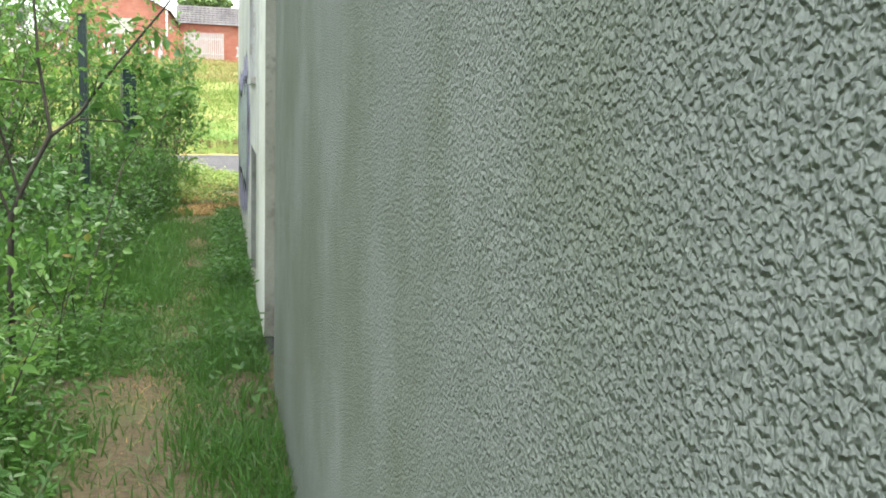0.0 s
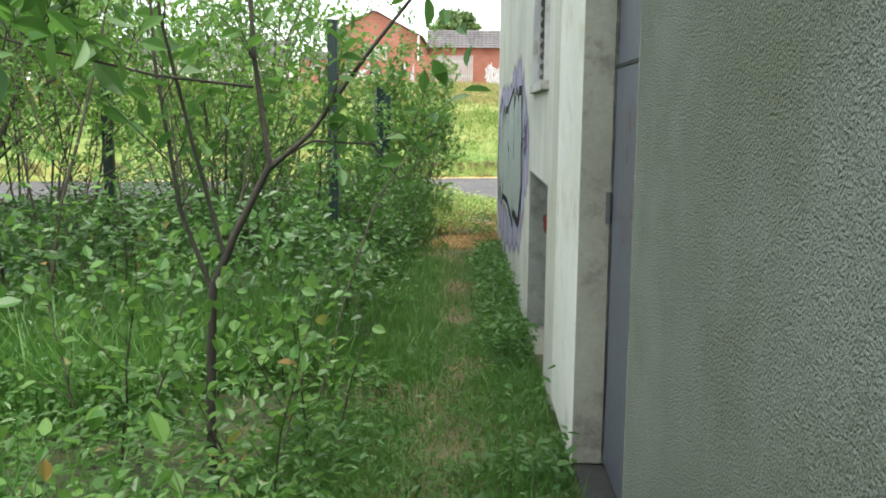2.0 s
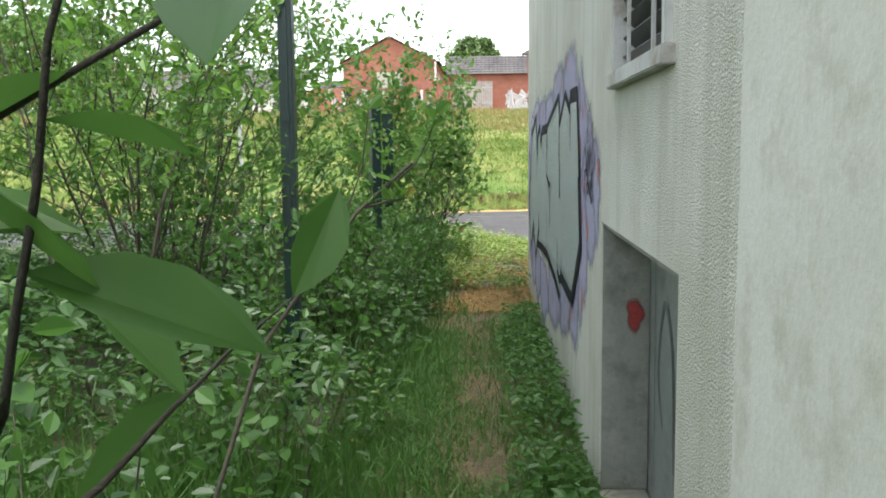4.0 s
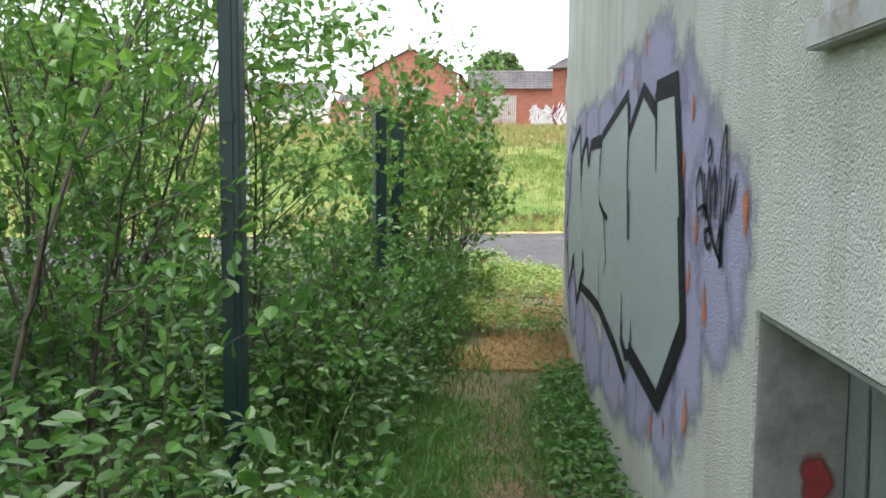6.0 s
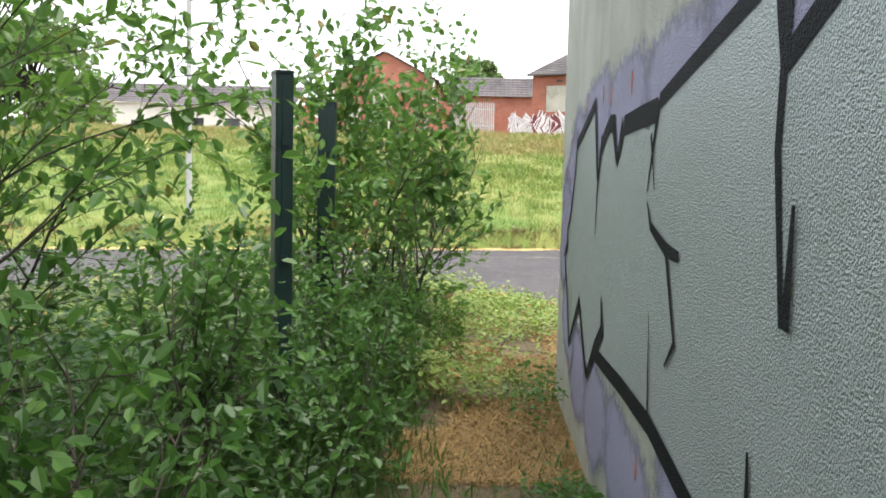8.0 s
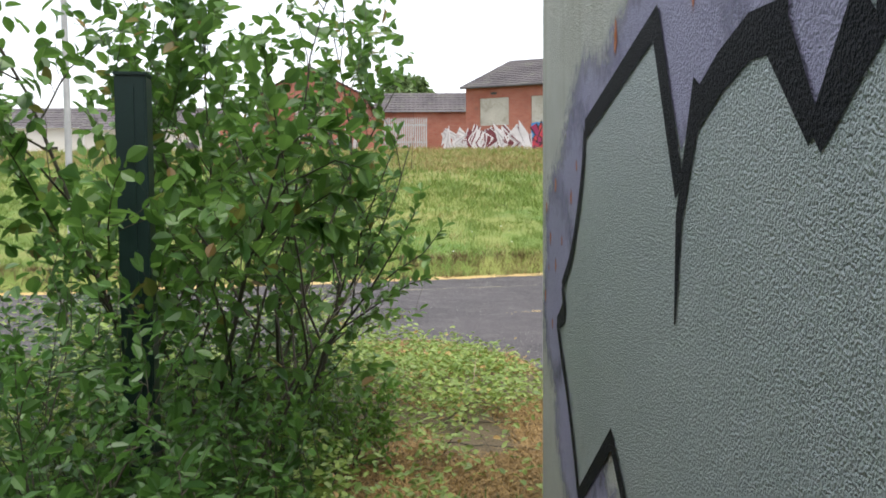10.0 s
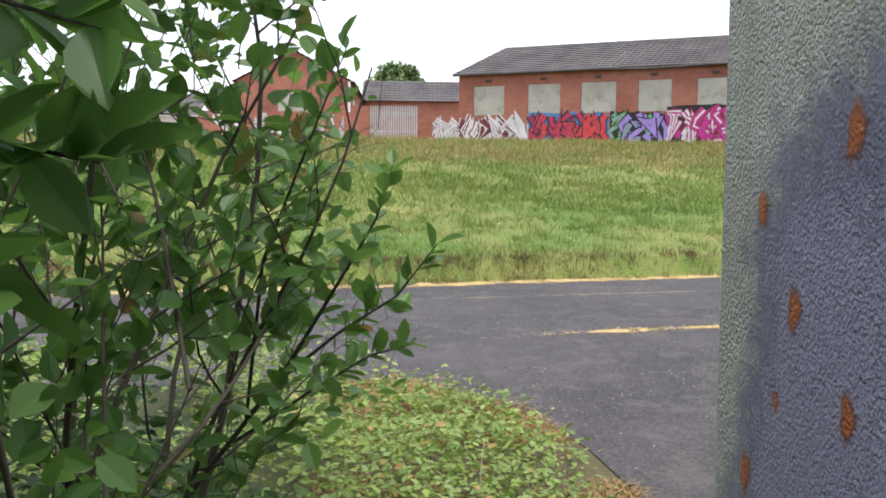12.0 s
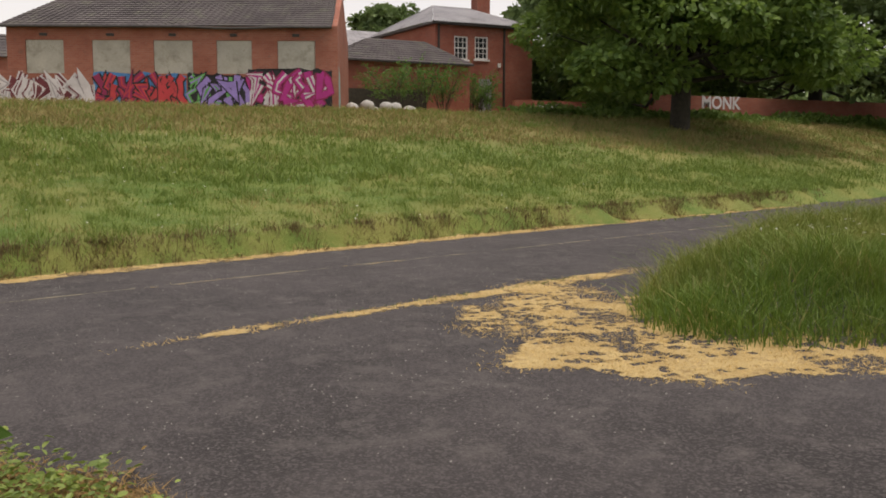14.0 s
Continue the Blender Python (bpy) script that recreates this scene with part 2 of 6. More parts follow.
def tubes(lines, sides=6):
    """Arrays of tapered tubes, each line a list of (point, radius)."""
    V, F, base = [], [], 0
    ang = np.linspace(0, 2 * np.pi, sides, endpoint=False)
    for line in lines:
        P = np.array([p for p, r in line], float)
        R = np.array([r for p, r in line], float)
        T = np.gradient(P, axis=0)
        T /= np.linalg.norm(T, axis=1)[:, None] + 1e-9
        up = np.array((1.0, 0.15, 0.0)) if abs(T[0][2]) > 0.7 else np.array((0.0, 0.0, 1.0))
        A = np.cross(T, up)
        A /= np.linalg.norm(A, axis=1)[:, None] + 1e-9
        B = np.cross(T, A)
        ring = P[:, None] + R[:, None, None] * (np.cos(ang)[None, :, None] * A[:, None] + np.sin(ang)[None, :, None] * B[:, None])
        V.append(ring.reshape(-1, 3))
        k = len(P)
        i, j = np.meshgrid(np.arange(k - 1), np.arange(sides), indexing="ij")
        a, b = i * sides + j, i * sides + (j + 1) % sides
        F.append(base + np.stack((a, b, b + sides, a + sides), -1).reshape(-1, 4))
        base += k * sides
    return np.concatenate(V), np.concatenate(F)


LEAF = np.array([(0, 0, 0), (0.28, 0.36, 0.07), (0.68, 0.4, 0.06), (1, 0, -0.08), (0.68, -0.4, 0.06), (0.28, -0.36, 0.07)])

LEAF_FINE = np.array([(0, 0, 0), (0.12, 0.17, 0.03), (0.32, 0.37, 0.07), (0.58, 0.41, 0.06), (0.82, 0.26, 0.02), (1, 0, -0.09),
                      (0.82, -0.26, 0.02), (0.58, -0.41, 0.06), (0.32, -0.37, 0.07), (0.12, -0.17, 0.03)])


def clear_way(P, ragged=0.0):
    """False for points that would hang in the walker's way; ragged lets the growth thin out towards it."""
    x, y = P[:, 0], P[:, 1]
    limit = np.interp(y, (13.0, 14.0, 15.0, 15.25, 16.0, 17.0), (-0.72, -0.8, -0.8, -0.55, -0.5, -0.3))
    chance = np.abs(np.sin(P[:, 0] * 913.7 + P[:, 1] * 571.3 + P[:, 2] * 337.1))
    return (x < limit - ragged * chance) | (y > 17.5) | (y < -2)


def leaves(P, D, size, wide=0.6, rng=None, tilt=0.6, fine=False):
    """Arrays of folded leaves at points P that point along D."""
    n = len(P)
    form = LEAF_FINE if fine else LEAF
    D = D / (np.linalg.norm(D, axis=1)[:, None] + 1e-9)
    up = np.array((0, 0, 1.0)) + rng.normal(0, tilt, (n, 3))
    S = np.cross(up, D)
    S /= np.linalg.norm(S, axis=1)[:, None] + 1e-9
    N = np.cross(D, S)
    size = np.broadcast_to(size, n)[:, None, None]
    V = P[:, None] + size * (form[None, :, 0, None] * D[:, None] + wide * form[None, :, 1, None] * S[:, None] + form[None, :, 2, None] * N[:, None])
    if fine:
        F = np.array(((0, 5, 4, 3, 2, 1), (0, 9, 8, 7, 6, 5)))[None] + 10 * np.arange(n)[:, None, None]
        return V.reshape(-1, 3), F.reshape(-1, 6)
    F = np.array(((0, 3, 2, 1), (0, 5, 4, 3)))[None] + 6 * np.arange(n)[:, None, None]
    return V.reshape(-1, 3), F.reshape(-1, 4)


def blades(P, height, width, rng, lean=0.45):
    """Arrays of bent grass blades."""
    n = len(P)
    a = rng.uniform(0, 2 * np.pi, n)
    side = np.stack((np.cos(a), np.sin(a), np.zeros(n)), 1) * np.broadcast_to(width, n)[:, None]
    b = rng.uniform(0, 2 * np.pi, n)
    way = np.stack((np.cos(b), np.sin(b), np.zeros(n)), 1) * (np.abs(rng.normal(0, lean, n)) * height)[:, None]
    up = np.stack((np.zeros(n), np.zeros(n), height), 1)
    V = np.stack((P - side, P + side, P + 0.75 * side + 0.55 * up + 0.3 * way, P - 0.75 * side + 0.55 * up + 0.3 * way,
                  P + 0.15 * side + up * 0.97 + way, P - 0.15 * side + up * 0.97 + way), 1)
    F = np.array(((0, 1, 2, 3), (3, 2, 4, 5)))[None] + 6 * np.arange(n)[:, None, None]
    return V.reshape(-1, 3), F.reshape(-1, 4)


def joined(pieces):
    V, F, base = [], [], 0
    for v, f in pieces:
        V.append(v)
        F.append(f + base)
        base += len(v)
    return np.concatenate(V), np.concatenate(F)


# ---- ground ----
def step(a, b, v):
    t = np.clip((np.asarray(v, float) - a) / (b - a), 0, 1)
    return t * t * (3 - 2 * t)


def verge(x):
    """The far edge of the asphalt."""
    return 26.7 + 0.3 * np.clip(x, -30, 60)


def near_edge(x):
    """The near edge of the asphalt, behind the brambles and then past the wall's end."""
    return 20.0 + 0.1 * np.clip(x, -30, 0) - 0.9 * step(-0.6, 0.2, x) - 2.9 * step(0.2, 1.0, x) - 1.5 * step(0.9, 1.7, x)


TABLE = np.random.default_rng(99).uniform(-1, 1, (256, 256))


def lump(x, y, s):
    """Smooth noise of two octaves, about -1..1; s sets its fineness."""
    total = 0.0
    for k, w in ((s / 3.0, 0.75), (s / 1.35, 0.4)):
        u, v = np.asarray(x, float) * k + 71.3, np.asarray(y, float) * k + 37.9
        i, j = np.floor(u).astype(int), np.floor(v).astype(int)
        a, b = u - i, v - j
        a, b = a * a * (3 - 2 * a), b * b * (3 - 2 * b)
        g = lambda p, q: TABLE[(i + p) % 256, (j + q) % 256]
        total = total + w * ((g(0, 0) * (1 - a) + g(1, 0) * a) * (1 - b) + (g(0, 1) * (1 - a) + g(1, 1) * a) * b)
    return 1.25 * total


FALL_Y = (-60.0, -2.0, 1.0, 3.4, 5.4, 6.3, 10.5, 12.0, 14.6, 17.0)      # the path falls towards the lane
FALL_Z = (0.9, 0.46, 0.42, 0.35, 0.235, 0.19, 0.06, 0.03, -0.05, -0.1)


def ground_z(x, y):
    x, y = np.asarray(x, float), np.asarray(y, float)
    z = np.interp(y, FALL_Y, FALL_Z)
    z = z + 0.03 * lump(x, y, 2.1) * step(-0.9, -1.6, x) * step(17.5, 15, y)
    d = y - verge(x)
    crest = 3.35 - 0.1 * step(16, 42, x) - 0.2 * step(30, 75, x)
    run = np.clip(50 - verge(x), 9, 40)
    hill = 0.3 * step(0.12, 0.36, d) + (crest - 0.45) * (0.72 * np.clip(d / run, 0, 1) + 0.28 * step(0, 1, d / run)) + 0.2 * step(1, 1.25, d / run)
    z = z + hill + step(0.2, 1.2, d) * (0.05 * lump(x, y, 1.9) + 0.035 * lump(x, y, 4.3))
    m = np.sqrt(((x - 9.5) / 4.7) ** 2 + ((y - 21.7 - 0.27 * (x - 9.5)) / 2.1) ** 2)
    z = z + 0.5 * step(1.0, 0.55, m)
    return z


def axis(*runs):
    return np.concatenate([np.arange(a, b, s) for a, b, s in runs])


gx = axis((-1500, -100, 200), (-100, -20, 8), (-20, -6, 0.8), (-6, 14.7, 0.15), (14.7, 30, 0.8), (30, 90, 4), (90, 1600, 250))
gy = axis((-1500, -60, 240), (-60, -4, 8), (-4, 30, 0.15), (30, 58, 0.6), (58, 120, 6), (120, 2000, 300))
GX, GY = np.meshgrid(gx, gy, indexing="ij")
GV = np.stack((GX, GY, ground_z(GX, GY)), -1).reshape(-1, 3)
ii, jj = np.meshgrid(np.arange(len(gx) - 1), np.arange(len(gy) - 1), indexing="ij")
k0 = ii * len(gy) + jj
GF = np.stack((k0, k0 + len(gy), k0 + len(gy) + 1, k0 + 1), -1).reshape(-1, 4)

m, n, l, p = nodes_of("soil and turf")
sep = n.new("ShaderNodeSeparateXYZ")
big = tex(n, l, "ShaderNodeTexNoise", 0.9, Detail=6, Roughness=0.65)
mid = tex(n, l, "ShaderNodeTexNoise", 5.0, Detail=5, Roughness=0.7)
fine = tex(n, l, "ShaderNodeTexNoise", 45.0, Detail=5, Roughness=0.75)
l.new(n["place"].outputs["Position"], sep.inputs[0])
wander = n.new("ShaderNodeMath")
wander.operation = "MULTIPLY_ADD"
l.new(mid.outputs[0], wander.inputs[0])
wander.inputs[1].default_value = 0.5
l.new(sep.outputs["X"], wander.inputs[2])
trodden = mixed(n, l, ramp(n, l, fine.outputs[0], 0.35, 0.65), (0.07, 0.053, 0.03), (0.16, 0.12, 0.062))
trodden = mixed(n, l, ramp(n, l, big.outputs[0], 0.5, 0.68), trodden, (0.09, 0.12, 0.035))
litter = mixed(n, l, ramp(n, l, mid.outputs[0], 0.4, 0.65), (0.035, 0.045, 0.018), (0.09, 0.1, 0.035))
wide = tex(n, l, "ShaderNodeTexNoise", 0.3, Detail=5, Roughness=0.65)
turf = mixed(n, l, ramp(n, l, big.outputs[0], 0.35, 0.65), (0.07, 0.14, 0.018), (0.15, 0.2, 0.04))
turf = mixed(n, l, ramp(n, l, wide.outputs[0], 0.44, 0.6), turf, (0.19, 0.2, 0.05))
turf = mixed(n, l, ramp(n, l, mid.outputs[0], 0.55, 0.75), turf, (0.25, 0.24, 0.075))
high = n.new("ShaderNodeMath")
high.operation = "MULTIPLY_ADD"
l.new(mid.outputs[0], high.inputs[0])
high.inputs[1].default_value = 14.0
l.new(sep.outputs["Y"], high.inputs[2])
turf = mixed(n, l, ramp(n, l, high.outputs[0], 44, 56), turf, (0.25, 0.2, 0.085))
c = mixed(n, l, ramp(n, l, wander.outputs[0], -0.85, -0.55), litter, trodden)
c = mixed(n, l, ramp(n, l, sep.outputs["Y"], 20.5, 22.0), c, turf)
l.new(c, p.inputs["Base Color"])
p.inputs["Roughness"].default_value = 0.95
add_bump(n, l, p, fine.outputs[0], 0.02)
M_soil = m
tagged(raw("ground", GV, GF, M_soil, smooth=True), "trodden soil path, leaf litter and rough meadow turf", "ground", kind="structure")

# asphalt
m, n, l, p = nodes_of("worn asphalt")
grit = tex(n, l, "ShaderNodeTexVoronoi", 75.0, Randomness=1.0)
fine = tex(n, l, "ShaderNodeTexNoise", 70.0, Detail=5, Roughness=0.8)
big = tex(n, l, "ShaderNodeTexNoise", 0.45, Detail=6, Roughness=0.65)
mid = tex(n, l, "ShaderNodeTexNoise", 3.5, Detail=5, Roughness=0.7)
c = mixed(n, l, ramp(n, l, big.outputs[0], 0.35, 0.7), (0.02, 0.0175, 0.0185), (0.055, 0.048, 0.05))
c = mixed(n, l, ramp(n, l, mid.outputs[0], 0.5, 0.75), c, (0.095, 0.086, 0.083))
sp = n.new("ShaderNodeTexWhiteNoise")
l.new(grit.outputs["Position"], sp.inputs["Vector"])
c = mixed(n, l, ramp(n, l, sp.outputs["Value"], 0.55, 1.25), c, (0.13, 0.12, 0.118))
c = mixed(n, l, 0.5, c, fine.outputs[0], "SOFT_LIGHT")
l.new(c, p.inputs["Base Color"])
p.inputs["Roughness"].default_value = 0.85
add_bump(n, l, p, fine.outputs[0], 0.006)
M_asphalt = m
rx = axis((-300, -30, 30), (-30, -8, 1), (-8, 14, 0.08), (14, 40, 0.5), (40, 400, 30))
ra = near_edge(rx) + (0.16 + 0.5 * step(0.0, 0.3, rx) * step(1.9, 1.5, rx)) * lump(rx, 3.0, 9.0) + 0.08 * lump(rx, 3.0, 13.0) + 0.06 * lump(rx, 8.0, 31.0)
rb = verge(rx) + 0.05 * lump(rx, 1.0, 7.0) + 0.03 * lump(rx, 5.0, 27.0)
steps = np.linspace(0, 1, 60)
RX = np.repeat(rx[:, None], 60, 1)
RY = ra[:, None] + (rb - ra)[:, None] * steps[None]
RV = np.stack((RX, RY, ground_z(RX, RY) + 0.008), -1).reshape(-1, 3)
ii, jj = np.meshgrid(np.arange(len(rx) - 1), np.arange(59), indexing="ij")
k0 = ii * 60 + jj
RF = np.stack((k0, k0 + 60, k0 + 61, k0 + 1), -1).reshape(-1, 4)
tagged(raw("road", RV, RF, M_asphalt, smooth=True), "worn grey asphalt lane with chippings and pale scuffs", "road", kind="structure")

# ---- the rendered building ----
WALL_TOP = 4.2


def rounded_end(bm, y0, y1, r, z0, z1, at_end, thick=0.3):
    """A stretch of wall along y whose outer corner at one end is rounded."""
    arc = [(r - r * math.cos(a), r * math.sin(a)) for a in np.linspace(0, math.pi / 2, 6)]
    if at_end:
        outline = [(0, y0)] + [(x, y1 - r + y) for x, y in arc] + [(thick, y1), (thick, y0)]
    else:
        outline = [(thick, y0)] + [(x, y0 + r - y) for x, y in arc[::-1]] + [(0, y1), (thick, y1)]
    return prism(bm, outline, z0, z1)


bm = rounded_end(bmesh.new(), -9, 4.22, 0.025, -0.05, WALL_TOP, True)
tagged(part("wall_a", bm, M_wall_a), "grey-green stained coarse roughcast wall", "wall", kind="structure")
bm = rounded_end(bmesh.new(), 5.305, 6.1, 0.012, 0.26, WALL_TOP, False)
tagged(part("wall_b", bm, M_render), "smooth cream rendered wall beside the steel door", "wall", kind="structure")
bm = boxes((0, 0.3, 6.1, 6.58, -0.05, WALL_TOP), (0, 0.3, 6.58, 8.0, -0.05, 0.12), (0, 0.3, 6.58, 8.0, 1.22, 1.75),
           (0, 0.3, 6.58, 6.7, 1.75, 2.4), (0, 0.3, 7.62, 8.0, 1.75, 2.4), (0, 0.3, 6.58, 8.0, 2.4, WALL_TOP))
rounded_end(bm, 8.0, 14.56, 0.05, -0.05, WALL_TOP, True)
tagged(part("wall_c", bm, M_wall_b), "cream roughcast wall with rain stains", "wall", kind="structure")
tagged(part("wall_end", boxes((0.3, 7.0, 14.26, 14.56, -0.05, WALL_TOP), (6.7, 7.0, -9, 14.26, -0.05, WALL_TOP), (0.3, 6.7, -9, -8.7, -0.05, WALL_TOP)), M_wall_b),
       "cream roughcast outer walls", "wall", kind="structure")
tagged(part("wall_lintel", boxes((0, 0.3, 4.22, 5.305, 2.7, WALL_TOP)), M_render), "cream rendered wall above the steel door", "wall", kind="structure")
tagged(part("roof", boxes((-0.06, 7.1, -9.1, 14.62, WALL_TOP, WALL_TOP + 0.2)), M_frame), "flat grey roof slab", "roof", kind="structure")
tagged(part("door_reveal", boxes((0.004, 0.13, 5.293, 5.303, 0.27, 2.7), (0.004, 0.13, 4.222, 4.23, 0.27, 2.7)), M_reveal),
       "dirty bare concrete door reveal and step", "door frame", kind="structure")
# The step's near-black colour paints in the shadow at the foot of the door.
tagged(part("door_step", boxes((0.01, 0.3, 4.23, 5.293, -0.06, 0.262), bevel=0.004), M_dark), "door step coloured dark for the shadow at the door's foot", "step", kind="structure")

# ---- foliage ----
def grow(rng, base, lean, length, radius, levels, kids, leaf, gap, droop=0.1, spread=0.8, wood=None, spots=None, bare=0.25):
    """A stem that wanders up, with side shoots and leaves on the thin ones. Collects lines of wood and leaf spots."""
    k = 9
    p, d = np.array(base, float), np.array(lean, float)
    d /= np.linalg.norm(d)
    line = []
    for i in range(k):
        t = i / (k - 1)
        line.append((p.copy(), radius * (1 - 0.8 * t)))
        d = d + rng.normal(0, 0.09, 3) + np.array((0, 0, 0.05 - droop * t))
        d /= np.linalg.norm(d)
        p = p + d * length / (k - 1)
    wood.append(line)
    P = np.array([q for q, r in line])
    if levels > 0:
        for j in range(kids):
            t = bare + (0.97 - bare) * (j + rng.uniform(0.1, 0.9)) / kids
            i = min(int(t * (k - 1)), k - 2)
            w = t * (k - 1) - i
            q = P[i] * (1 - w) + P[i + 1] * w
            along = P[i + 1] - P[i]
            along /= np.linalg.norm(along)
            side = rng.normal(0, 1, 3)
            side -= along * side.dot(along)
            side /= np.linalg.norm(side) + 1e-9
            way = along * (1 - 0.45 * spread) + side * spread + np.array((0, 0, 0.12))
            grow(rng, q, way, length * rng.uniform(0.34, 0.6) * (1.1 - 0.5 * t), max(radius * 0.5 * (1 - 0.6 * t), 0.0016), levels - 1, max(3, int(kids * 0.7)),
                 leaf, gap, droop, spread, wood, spots, 0.15)
    if levels <= 1:
        m = max(2, int(length / gap))
        t = np.linspace(0.15 if levels == 0 else 0.4, 1.0, m)
        f = t * (k - 1)
        i = np.minimum(f.astype(int), k - 2)
        w = (f - i)[:, None]
        q = P[i] * (1 - w) + P[i + 1] * w
        along = P[i + 1] - P[i]
        along /= np.linalg.norm(along, axis=1)[:, None]
        D = along * 0.6 + rng.normal(0, 0.75, (m, 3)) + np.array((0, 0, -0.05))
        spots.append((q, D, leaf * rng.uniform(0.55, 1.15, m)))


def woody(name, label, category, place, stems, material, bark, rng, wide=0.6, sides=5, group="", fine=False):
    """A shrub or tree as a thing: trunk and crown. stems: dictionaries for grow()."""
    wood, spots = [], []
    for s in stems:
        grow(rng, wood=wood, spots=spots, **s)
    top = thing(name, label, category, place, group)
    kept = []
    for w in wood:
        ok = clear_way(np.array([q for q, r in w]))
        k = len(w) if ok.all() else int(np.argmin(ok))
        if k == len(w):
            kept.append(w)
        elif k > 3:
            kept.append([(q, r * (1 - 0.85 * i / (k - 1))) for i, (q, r) in enumerate(w[:k])])
    wood = kept
    V, F = tubes(wood, sides)
    o = np.array(place)
    tagged(raw("trunk", V - o, F, bark, top, True), kind="stuff" if stems[0]["levels"] == 1 else "")
    P = np.concatenate([s[0] for s in spots])
    D = np.concatenate([s[1] for s in spots])
    S = np.concatenate([s[2] for s in spots])
    ok = clear_way(P, 0.14)
    V, F = leaves(P[ok], D[ok], S[ok], 0.78 if fine else wide, rng, fine=fine)
    raw("crown", V - o, F, material, top)
    return top


def shrub(x, y, height, stems, rng, material=None, leaf=0.06, spread=0.8, lean=0.25, kids=9, levels=2, gap=0.03, radius=0.014, bare=0.25, name="shrub",
          label="bushy green willow shrub with many thin stems", toward=(0, 0), fine=False):
    z = float(ground_z(x, y)) - 0.02
    made = []
    for i in range(stems):
        a = 2 * math.pi * (i + rng.uniform(0, 0.8)) / stems
        made.append(dict(base=(x + 0.07 * math.cos(a), y + 0.07 * math.sin(a), z), lean=(lean * math.cos(a) + toward[0], lean * math.sin(a) + toward[1], 1),
                         length=height * rng.uniform(0.75, 1.05), radius=radius * rng.uniform(0.7, 1.1), levels=levels, kids=kids, leaf=leaf, gap=gap, spread=spread, bare=bare))
    return woody(name, label, "shrub", (x, y, z), made, material or M_leaf, M_bark, rng, fine=fine)


# ---- the path's shrubs ----
R = np.random.default_rng(5)
# the forked sapling beside the path
sap = thing("sapling", "young forked willow sapling with slender brown stems", "tree", (-1.19, 4.75, 0.27))
lines = [[((-1.200, 4.750, 0.098), 0.0177), ((-1.205, 4.740, 0.619), 0.0156), ((-1.183, 4.720, 1.022), 0.0143), ((-1.106, 4.700, 1.200), 0.0122), ((-0.994, 4.700, 1.413), 0.0109)],
         [((-0.994, 4.700, 1.413), 0.0095), ((-1.039, 4.720, 1.734), 0.0075), ((-1.056, 4.740, 2.053), 0.0061), ((-1.036, 4.800, 2.641), 0.0027)],
         [((-0.994, 4.700, 1.404), 0.0088), ((-0.874, 4.700, 1.505), 0.0075), ((-0.699, 4.720, 1.747), 0.0061), ((-0.489, 4.720, 2.006), 0.0048), ((-0.263, 4.750, 2.320), 0.0020)],
         [((-0.985, 4.700, 1.422), 0.0054), ((-0.875, 4.750, 1.485), 0.0041), ((-0.692, 4.800, 1.475), 0.0034), ((-0.620, 4.850, 1.363), 0.0014)],
         [((-1.183, 4.720, 1.022), 0.0088), ((-1.274, 4.720, 1.273), 0.0068), ((-1.345, 4.750, 1.706), 0.0054), ((-1.387, 4.800, 2.372), 0.0027)],
         [((-1.135, 4.710, 1.116), 0.0075), ((-1.205, 4.650, 1.460), 0.0061), ((-1.273, 4.600, 1.828), 0.0048), ((-1.303, 4.550, 2.281), 0.0020)],
         [((-1.039, 4.700, 1.643), 0.0048), ((-1.261, 4.500, 1.666), 0.0041), ((-1.578, 4.400, 1.741), 0.0034), ((-2.030, 4.300, 1.880), 0.0020)]]
wood, spots = [], []
for ln in lines[1:]:
    P = np.array([q for q, r in ln])
    for j in range(7):
        t = R.uniform(0.3, 1.0) * (len(P) - 1)
        i = min(int(t), len(P) - 2)
        q = P[i] + (P[i + 1] - P[i]) * (t - i)
        if q[2] > 1.2:
            grow(R, q, R.normal(0, 0.6, 3) + np.array((0, 0, 0.5)), R.uniform(0.15, 0.4), 0.0022, 0, 0, 0.085, 0.05, wood=wood, spots=spots)
for j in range(22):
    t = R.uniform(0.35, 1.0)
    q = np.array((-1.1, 4.6, 1.64)) * (1 - t) + np.array((-2.0, 4.3, 1.87)) * t
    grow(R, q, R.normal(0, 0.5, 3) + np.array((0, -0.2, 0.55)), R.uniform(0.15, 0.4), 0.0024, 0, 0, 0.12, 0.045, wood=wood, spots=spots)
V, F = tubes(lines + wood, 7)
o = np.array((-1.19, 4.75, 0.27))
raw("trunk", V - o, F, M_bark_dark, sap, True)
V, F = leaves(np.concatenate([s[0] for s in spots]), np.concatenate([s[1] for s in spots]), np.concatenate([s[2] for s in spots]), 0.55, R, fine=True)
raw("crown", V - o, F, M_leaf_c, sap)

